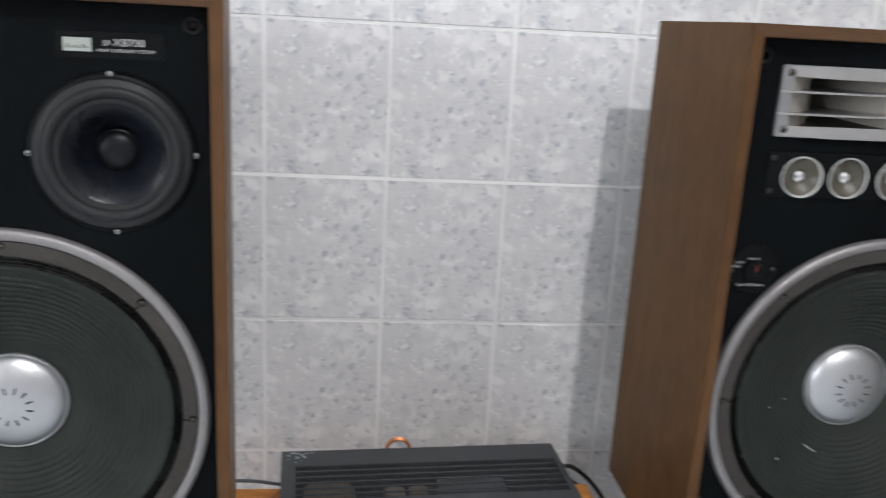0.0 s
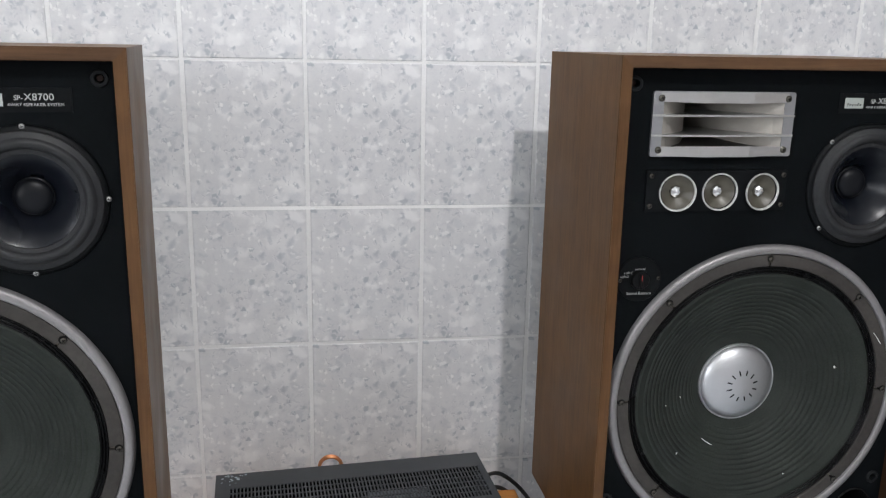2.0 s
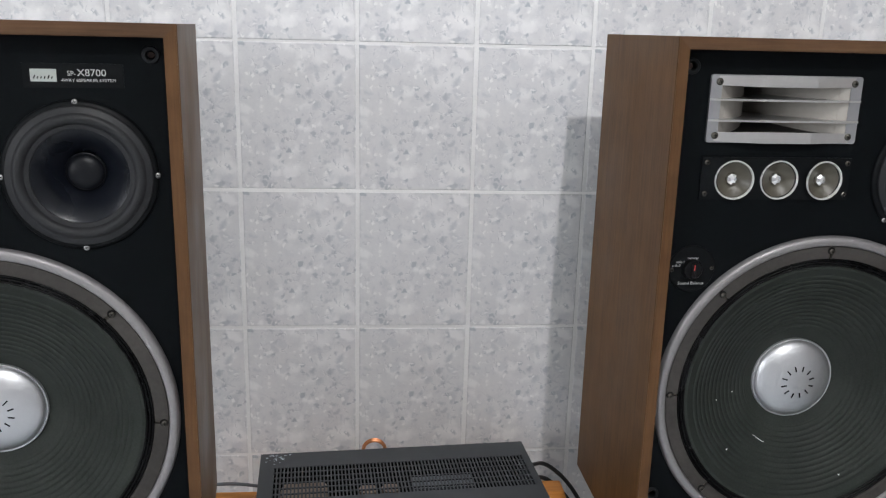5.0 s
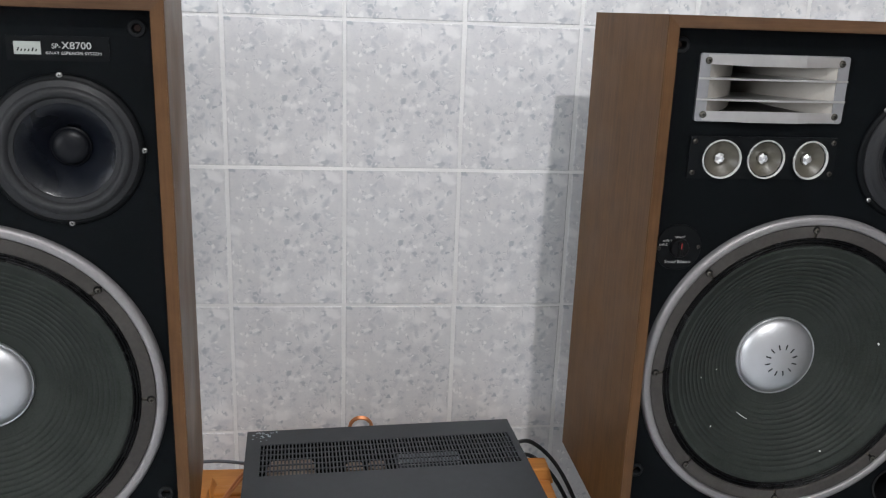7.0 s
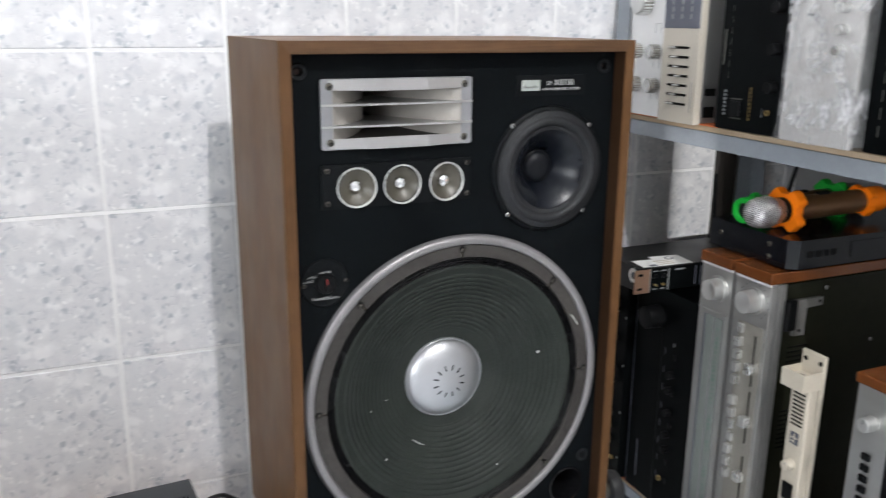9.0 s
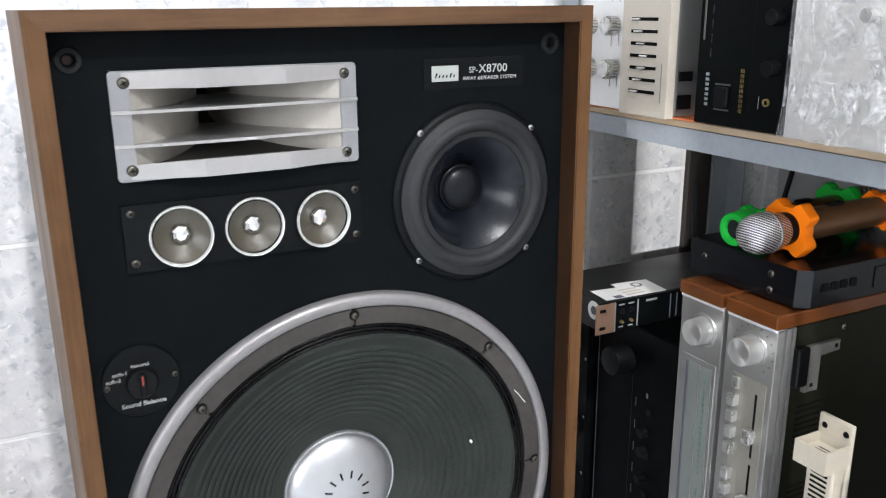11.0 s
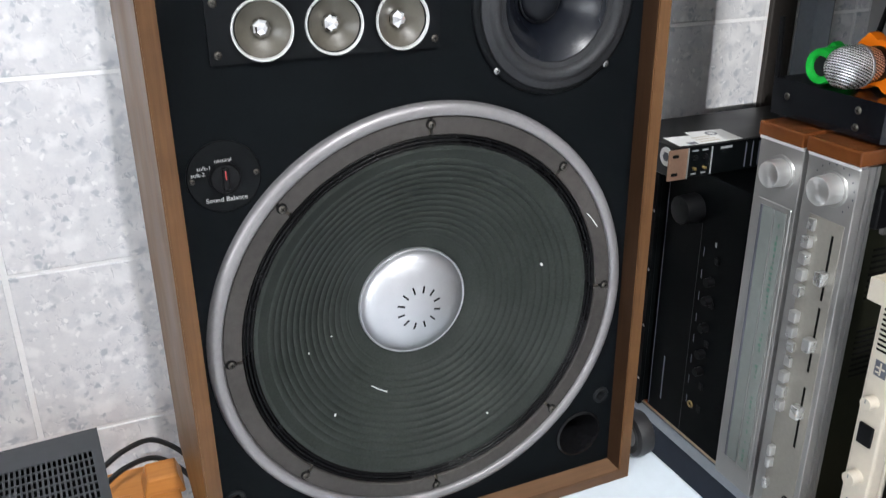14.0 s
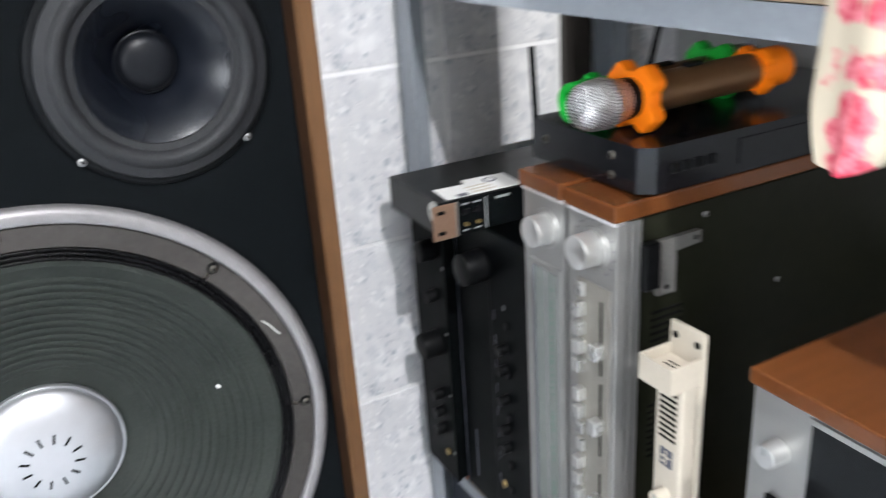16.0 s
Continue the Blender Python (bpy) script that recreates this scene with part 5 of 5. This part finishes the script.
for k in range(9):
    bar(a, 1.0470, 1.0690, 0.3200 + k * 0.0063, 0.3228 + k * 0.0063, M_VOID, x=0.006, name="sound_slot")
mk = bar(a, 1.0500, 1.0660, 0.2890, 0.3090, M_SLATE, x=0.006, name="square_mark")
for y0, y1, z0, z1 in ((1.0520, 1.0640, 0.2990, 0.3010), (1.0570, 1.0590, 0.2915, 0.3070), (1.0600, 1.0640, 0.2930, 0.2950)):
    bar(mk, y0, y1, z0, z1, M_CREAM, x=0.0054)
knob(a, 1.058, 0.256, 0.0080, 0.014, M_CREAM, x=0.006)
part("black_switch", box(0.002, 0.0058, 1.0480, 1.0680, 0.196, 0.224, 0.001, 1), M_BLACK, a)
knob(a, 1.058, 0.150, 0.0090, 0.016, M_CREAM, x=0.006)
for k in range(4):
    bar(a, 1.0500, 1.0660, 0.092 + k * 0.006, 0.0945 + k * 0.006, M_SLATE, x=0.006)

# third silver receiver
a = device("silver_receiver", "silver receiver with teak end, black buttons and dark display", "receiver", 1.024, 0.800, 0.957, DOWN, 0.343, 0.33, M_SILVER, M_OLIVE, G2, 0.012)
part("wood_end", box(-0.006, 0.34, 0.798, 0.959, 0.4315, 0.4465, 0.002, 2), M_TEAK, a, "red-brown teak end panel")
knob(a, 0.928, 0.381, 0.0105, 0.018, M_KNOB)
for k in range(6):
    part("push_button", box(-0.005, 0, 0.921, 0.935, 0.243 + k * 0.0165, 0.2535 + k * 0.0165, 0.002, 2), M_BLACK, a)
part("display", box(-0.0012, 0.0, 0.815, 0.899, 0.02, 0.422), M_GLOSS, a, "dark glossy display window")
part("display_trim", box(-0.003, 0.0, 0.810, 0.901, 0.4225, 0.4275), M_SILVER, a)

# two black units next to the wall
a = device("black_deck", "black hi-fi unit standing on its side with small dark knobs", "hi-fi unit", 1.030, 1.296, 1.4705, DOWN, 0.345, 0.30, M_DARK, M_DARK, G2)
knob(a, 1.403, 0.378, 0.0215, 0.030, M_BLACK, cap=M_BLACK)
part("panel_line", box(-0.0008, 0, 1.4662, 1.4672, 0.004, 0.41), M_SLATE, a)
part("panel_groove", box(-0.0006, 0.0002, 1.384, 1.3850, 0.004, 0.36), M_RUBBER, a)
for z in (0.280, 0.250, 0.205, 0.160, 0.130):
    knob(a, 1.351, z, 0.0068, 0.012, M_BLACK, cap=M_BLACK)
for z in (0.310, 0.240, 0.175, 0.10, 0.06):
    part("push_button", box(-0.003, 0, 1.341, 1.349, z, z + 0.010, 0.0006, 1), M_BLACK, a)
part("gold_jack", lathe([(0.003, 0.004), (0.003, -0.002), (0.0055, -0.002), (0.006, 0.0)], 18, (0, 1.365, 0.062), axis="x"), M_GOLD, a, smooth=True)
for k in range(8):
    bar(a, 1.3745, 1.3757, 0.06 + k * 0.036, 0.074 + k * 0.036, M_SLATE)
bar(a, 1.436, 1.4385, 0.03, 0.11, M_SLATE)
bar(a, 1.350, 1.3535, 0.334, 0.341, M_GREY_PRINT)
a = device("black_preamplifier", "black hi-fi unit standing on its side next to the wall", "hi-fi unit", 1.014, 1.474, 1.544, DOWN, 0.345, 0.30, M_DARK, M_DARK, G2, over=0.022)
for z, r, d in ((0.370, 0.015, 0.022), (0.300, 0.009, 0.014), (0.225, 0.019, 0.028), (0.140, 0.008, 0.014), (0.110, 0.008, 0.014), (0.080, 0.008, 0.014)):
    knob(a, 1.508, z, r, d, M_BLACK, cap=M_BLACK)
part("gold_jack", box(-0.003, 0, 1.492, 1.501, 0.040, 0.047), M_GOLD, a)
for z in (0.05, 0.15, 0.25, 0.35):
    screw("panel_screw", -0.0005, 1.479, z, 0.0025, M_STEEL, a, axis="x")

# thin rack unit lying across them
a = thing("rack_processor", pose(0.970, 1.384, 0.3465), "thin black rack unit lying flat with bronze ear and white sticker", "rack unit")
part("case", box(0.0, 0.44, 0.006, 0.146, 0.0, 0.044, 0.0008, 1), M_SATIN, a)
part("front_panel", box(-0.004, 0.45, 0.0, 0.0055, 0.0, 0.044, 0.0008, 1), M_DARK, a)
ear = part("rack_ear", box(-0.0150, 0.0170, -0.003, -0.0003, 0.0, 0.044, 0.0008, 1), M_COPPER_EAR, a, "bronze rack ear with two slots")
for z in (0.009, 0.035):
    part("ear_slot", box(-0.009, 0.001, -0.0036, -0.0028, z - 0.0022, z + 0.0022, 0.001, 1), M_VOID, ear)
part("ear_edge", box(0.0175, 0.0190, -0.003, -0.0003, 0.0, 0.044), M_SILVER, a)
part("ear_edge", box(0.0590, 0.0602, -0.002, -0.0003, 0.002, 0.042), M_GREY_PRINT, a)
for x in (0.031, 0.048):
    part("gold_trimmer", lathe([(0.0, -0.005), (0.0020, -0.005), (0.0024, 0.0)], 12, (x, 0, 0.013)), M_GOLD, a, smooth=True)
    part("dark_trimmer", lathe([(0.0, -0.004), (0.0036, -0.004), (0.004, 0.0)], 12, (x, 0, 0.029)), M_BLACK, a, smooth=True)
    part("printed_bar", box(x - 0.005, x + 0.005, -0.0007, 0.0002, 0.0375, 0.0395), M_GREY_PRINT, a)
    part("printed_bar", box(x - 0.004, x + 0.004, -0.0007, 0.0002, 0.004, 0.006), M_GREY_PRINT, a)
for k in range(7):
    part("front_slot", box(0.120 + k * 0.012, 0.1215 + k * 0.012, -0.0012, 0.0, 0.004, 0.040), M_SLATE, a)
part("printed_bar", box(0.075, 0.095, -0.0007, 0.0002, 0.036, 0.039), M_GREY_PRINT, a)
part("round_sticker", lathe([(0.0, -0.0006), (0.0135, -0.0006), (0.0137, 0.0)], 32, (-0.0004, 0.022, 0.028), axis="x"), M_PAPER, a, "round white sticker with a dark mark")
part("sticker_mark", lathe([(0.0, -0.0010), (0.0070, -0.0010), (0.0070, -0.0006)], 6, (-0.0004, 0.022, 0.028), axis="x"), M_SLATE, a)
st = part("white_sticker", prism([(0.012, 0.010), (0.118, 0.006), (0.124, 0.060), (0.062, 0.066), (0.060, 0.050), (0.016, 0.054)], "z", 0.0442, 0.0446), M_PAPER, a, "white paper label with dark and tan print")
part("sticker_mark", lathe([(0.0, 0.0450), (0.009, 0.0450), (0.009, 0.0446)], 24, (0.094, 0.046, 0), axis="z"), M_SLATE, st)
part("sticker_mark", lathe([(0.0, 0.0452), (0.006, 0.0452), (0.006, 0.0450)], 5, (0.094, 0.046, 0), axis="z"), M_PAPER, st)
part("printed_bar", box(0.030, 0.044, 0.010, 0.020, 0.0446, 0.0450), M_SLATE, st)
for k in range(3):
    part("printed_bar", box(0.052, 0.085, 0.014 + k * 0.010, 0.018 + k * 0.010, 0.0446, 0.0449), M_CREAM, st)

# wireless receiver on the teak ends, with two microphones
a = thing("wireless_receiver", pose(1.044, 1.118, 0.4515), "flat black wireless receiver box lying on the silver receivers", "receiver box")
part("case", prism([(0.0, 0.012), (0.014, 0.0), (0.40, 0.0), (0.40, 0.182), (0.0, 0.182)], "z", 0.003, 0.048), M_RECEIVER, a)
for x, y in ((0.05, 0.02), (0.05, 0.14), (0.24, 0.02), (0.24, 0.14)):
    part("foot", lathe([(0.0, 0.0), (0.008, 0.0), (0.008, 0.003)], 14, (x, y, 0), axis="z"), M_BLACK, a)
screw("side_screw", -0.0004, 0.157, 0.028, 0.0046, M_BRASS, a, axis="x")
screw("side_screw", -0.0004, 0.048, 0.034, 0.0046, M_BRASS, a, axis="x")
screw("side_screw", -0.0004, 0.048, 0.014, 0.0046, M_BRASS, a, axis="x")
for k in range(4):
    part("push_button", box(0.030 + k * 0.016, 0.040 + k * 0.016, -0.002, 0.0, 0.020, 0.030, 0.0006, 1), M_BLACK, a)
part("display", box(0.12, 0.24, -0.0012, 0.0, 0.012, 0.038), M_RECEIVER, a)
part("antenna", tube([(0.007, 0.184, 0.006), (0.007, 0.186, 0.05), (0.004, 0.187, 0.122)], 0.0036), M_BLACK, a, smooth=True)
part("antenna", tube([(0.160, 0.184, 0.006), (0.163, 0.187, 0.05), (0.186, 0.190, 0.124)], 0.0036), M_BLACK, a, smooth=True)


def lobed_ring(parent, x, r_in, r_out, thick, mat, lobes, name="anti_roll_ring"):
    """A soft rubber ring with square-cut lobes round a microphone."""
    bm = bmesh.new()
    n = 80
    rows = []
    for k in range(n):
        t = 2 * math.pi * k / n
        off = abs((t - math.pi / 4 + math.pi / lobes) % (2 * math.pi / lobes) - math.pi / lobes)
        w = min(1.0, max(0.0, (off - 0.24) / 0.34))
        w = w * w * (3 - 2 * w)
        ro = r_out * ((1 - w) * 0.96 / math.cos(off) + w * 0.70)
        c, q = math.cos(t), math.sin(t)
        rows.append([bm.verts.new((x + dx, r * c, r * q)) for dx, r in ((-thick / 2, r_in), (-thick / 2, ro * 0.96), (-thick / 2 * 0.6, ro), (thick / 2 * 0.6, ro), (thick / 2, ro * 0.96), (thick / 2, r_in))])
    for k in range(n):
        p, q = rows[k], rows[(k + 1) % n]
        for j in range(6):
            bm.faces.new((p[j], p[(j + 1) % 6], q[(j + 1) % 6], q[j]))
    return part(name, bm, mat, parent, "", True, 0.7)


def microphone(m, label, ring, ends):
    mi = thing("microphone", m, label, "microphone", "microphones on the receiver")
    head = [(0.0, -0.036), (0.010, -0.0350), (0.018, -0.0305), (0.0225, -0.024), (0.0245, -0.014), (0.0245, -0.004), (0.0230, 0.008), (0.0200, 0.022)]
    part("mesh_head", lathe(head, 40, (0, 0, 0), axis="x"), M_MESH, mi, "silver wire mesh head", True)
    part("head_band", lathe([(0.0246, -0.0022), (0.0252, -0.0016), (0.0252, 0.0016), (0.0246, 0.0022)], 40, (0, 0, 0), axis="x"), M_STEEL, mi, smooth=True)
    part("collar", lathe([(0.0200, 0.022), (0.0205, 0.024), (0.0195, 0.046)], 32, (0, 0, 0), axis="x"), M_BLACK, mi, smooth=True)
    part("handle", lathe([(0.0195, 0.046), (0.0200, 0.050), (0.0190, 0.20), (0.0185, 0.236), (0.016, 0.240)], 32, (0, 0, 0), axis="x"), M_BRONZE, mi, "bronze brown handle", True)
    part("end_cap", lathe([(0.0162, 0.2395), (0.015, 0.2425), (0.0, 0.2425)], 24, (0, 0, 0), axis="x"), M_RUBBER, mi, smooth=True)
    part("switch", box(0.105, 0.130, -0.005, 0.005, 0.0185, 0.0225, 0.0015, 2), M_BLACK, mi)
    lobed_ring(mi, 0.042, 0.0198, 0.0385, 0.017, ring, 4)
    sleeve = [(0.0188, 0.200), (0.0205, 0.2005), (0.0215, 0.204), (0.0215, 0.2445), (0.0204, 0.2475), (0.0136, 0.2475), (0.0124, 0.2460), (0.0124, 0.2355)]
    part("end_sleeve", lathe(sleeve, 40, (0, 0, 0), axis="x"), ends, mi, "soft rubber end sleeve", True, 0.9)
    lobed_ring(mi, 0.209, 0.0200, 0.0285, 0.014, ends, 4)
    return mi


microphone(pose(1.043, 1.179, 0.5335, 0, -0.5, 1.5), "bronze wireless microphone with silver mesh head and orange rubber rings", M_RING_ORANGE, M_RING_ORANGE)
microphone(pose(1.294, 1.248, 0.5255, 0, 0.5, 183.0), "wireless microphone with green rubber rings, lying the other way", M_RING_GREEN, M_RING_GREEN)

# flowered cloth over the shelf edge
bm = bmesh.new()
ny, nz = 16, 26
grid = []
for j in range(nz + 1):
    v = j / nz
    z = 0.700 - 0.147 * v
    half = 0.5 * (0.120 - 0.062 * v - 0.075 * max(0.0, v - 0.72) ** 2 / 0.28)
    mid = 0.844 + 0.034 * v
    row = []
    for k in range(ny + 1):
        u = 2 * k / ny - 1
        bulge = math.sqrt(max(0.0, 1 - u * u)) * 0.012
        fold = 0.004 * math.sin(u * 5 + v * 3)
        row.append((0.994 - bulge - fold, mid + half * u, z - 0.006 * (1 - u * u) * (v > 0.98)))
    grid.append(row)
front = [[bm.verts.new(p) for p in row] for row in grid]
back = [[bm.verts.new((min(p[0] + 0.010, 1.004), p[1], p[2])) for p in row] for row in grid]
for g in (front, back):
    for p, q in zip(g, g[1:]):
        for k in range(ny):
            bm.faces.new((p[k], p[k + 1], q[k + 1], q[k]))
for j in range(nz):
    for k in (0, ny):
        bm.faces.new((front[j][k], front[j + 1][k], back[j + 1][k], back[j][k]))
for j in (0, nz):
    for k in range(ny):
        bm.faces.new((front[j][k], front[j][k + 1], back[j][k + 1], back[j][k]))
a = part("oven_mitt", bm, M_FLORAL, None, "", True)
tagged(a, "cream cloth mitt with red flowers hanging before the shelf", "cloth mitt")

# bare bulb that lights the room
a = thing("light_bulb", pose(BULB[0], BULB[1], BULB[2] + 0.06), "bare white ceiling bulb in a holder", "light bulb")
part("holder", lathe([(0.0, CEIL_Z - BULB[2] - 0.062), (0.03, CEIL_Z - BULB[2] - 0.062), (0.022, 0.02), (0.022, 0.0), (0.0, 0.0)], 24, (0, 0, 0), axis="z"), M_WHITE, a, smooth=True)

# ---- wall tiles ----
TW, TH = 0.2, 0.25
bm = box(-TW / 2 + 0.0034, TW / 2 - 0.0034, 0.0, 0.0075, -TH / 2 + 0.0027, TH / 2 - 0.0027)
edges = [e for e in bm.edges if all(v.co.y < 0.001 for v in e.verts)]
bmesh.ops.bevel(bm, geom=edges, offset=0.0012, segments=1, affect="EDGES")
bmesh.ops.recalc_face_normals(bm, faces=bm.faces)
tile_mesh = bpy.data.meshes.new("tile")
bm.to_mesh(tile_mesh)
bm.free()
tile_mesh.materials.append(M_TILE)
part("grout_line", box(-1.4, XR - 0.004, WALL_Y - 0.0002, WALL_Y + 0.001, 0.5170, 0.5222), M_BRIGHT_GROUT, wall_north, "brighter white grout in one joint")
rng = random.Random(2)
for i in range(-7, 12):
    for j in range(-4, 8):
        z = 0.52 + TH * (j + 0.5)
        x = -0.1 + TW * (i + 0.5)
        if z - TH / 2 < FLOOR_Z - 0.2 or z + TH / 2 > CEIL_Z:
            continue
        ob = new("tile", tile_mesh)
        ob.parent = wall_north
        ob.matrix_local = pose(x + rng.uniform(-0.0006, 0.0006), WALL_Y - rng.uniform(0, 0.0004), z + rng.uniform(-0.0012, 0.0012), 0, rng.uniform(-0.25, 0.25), 0)
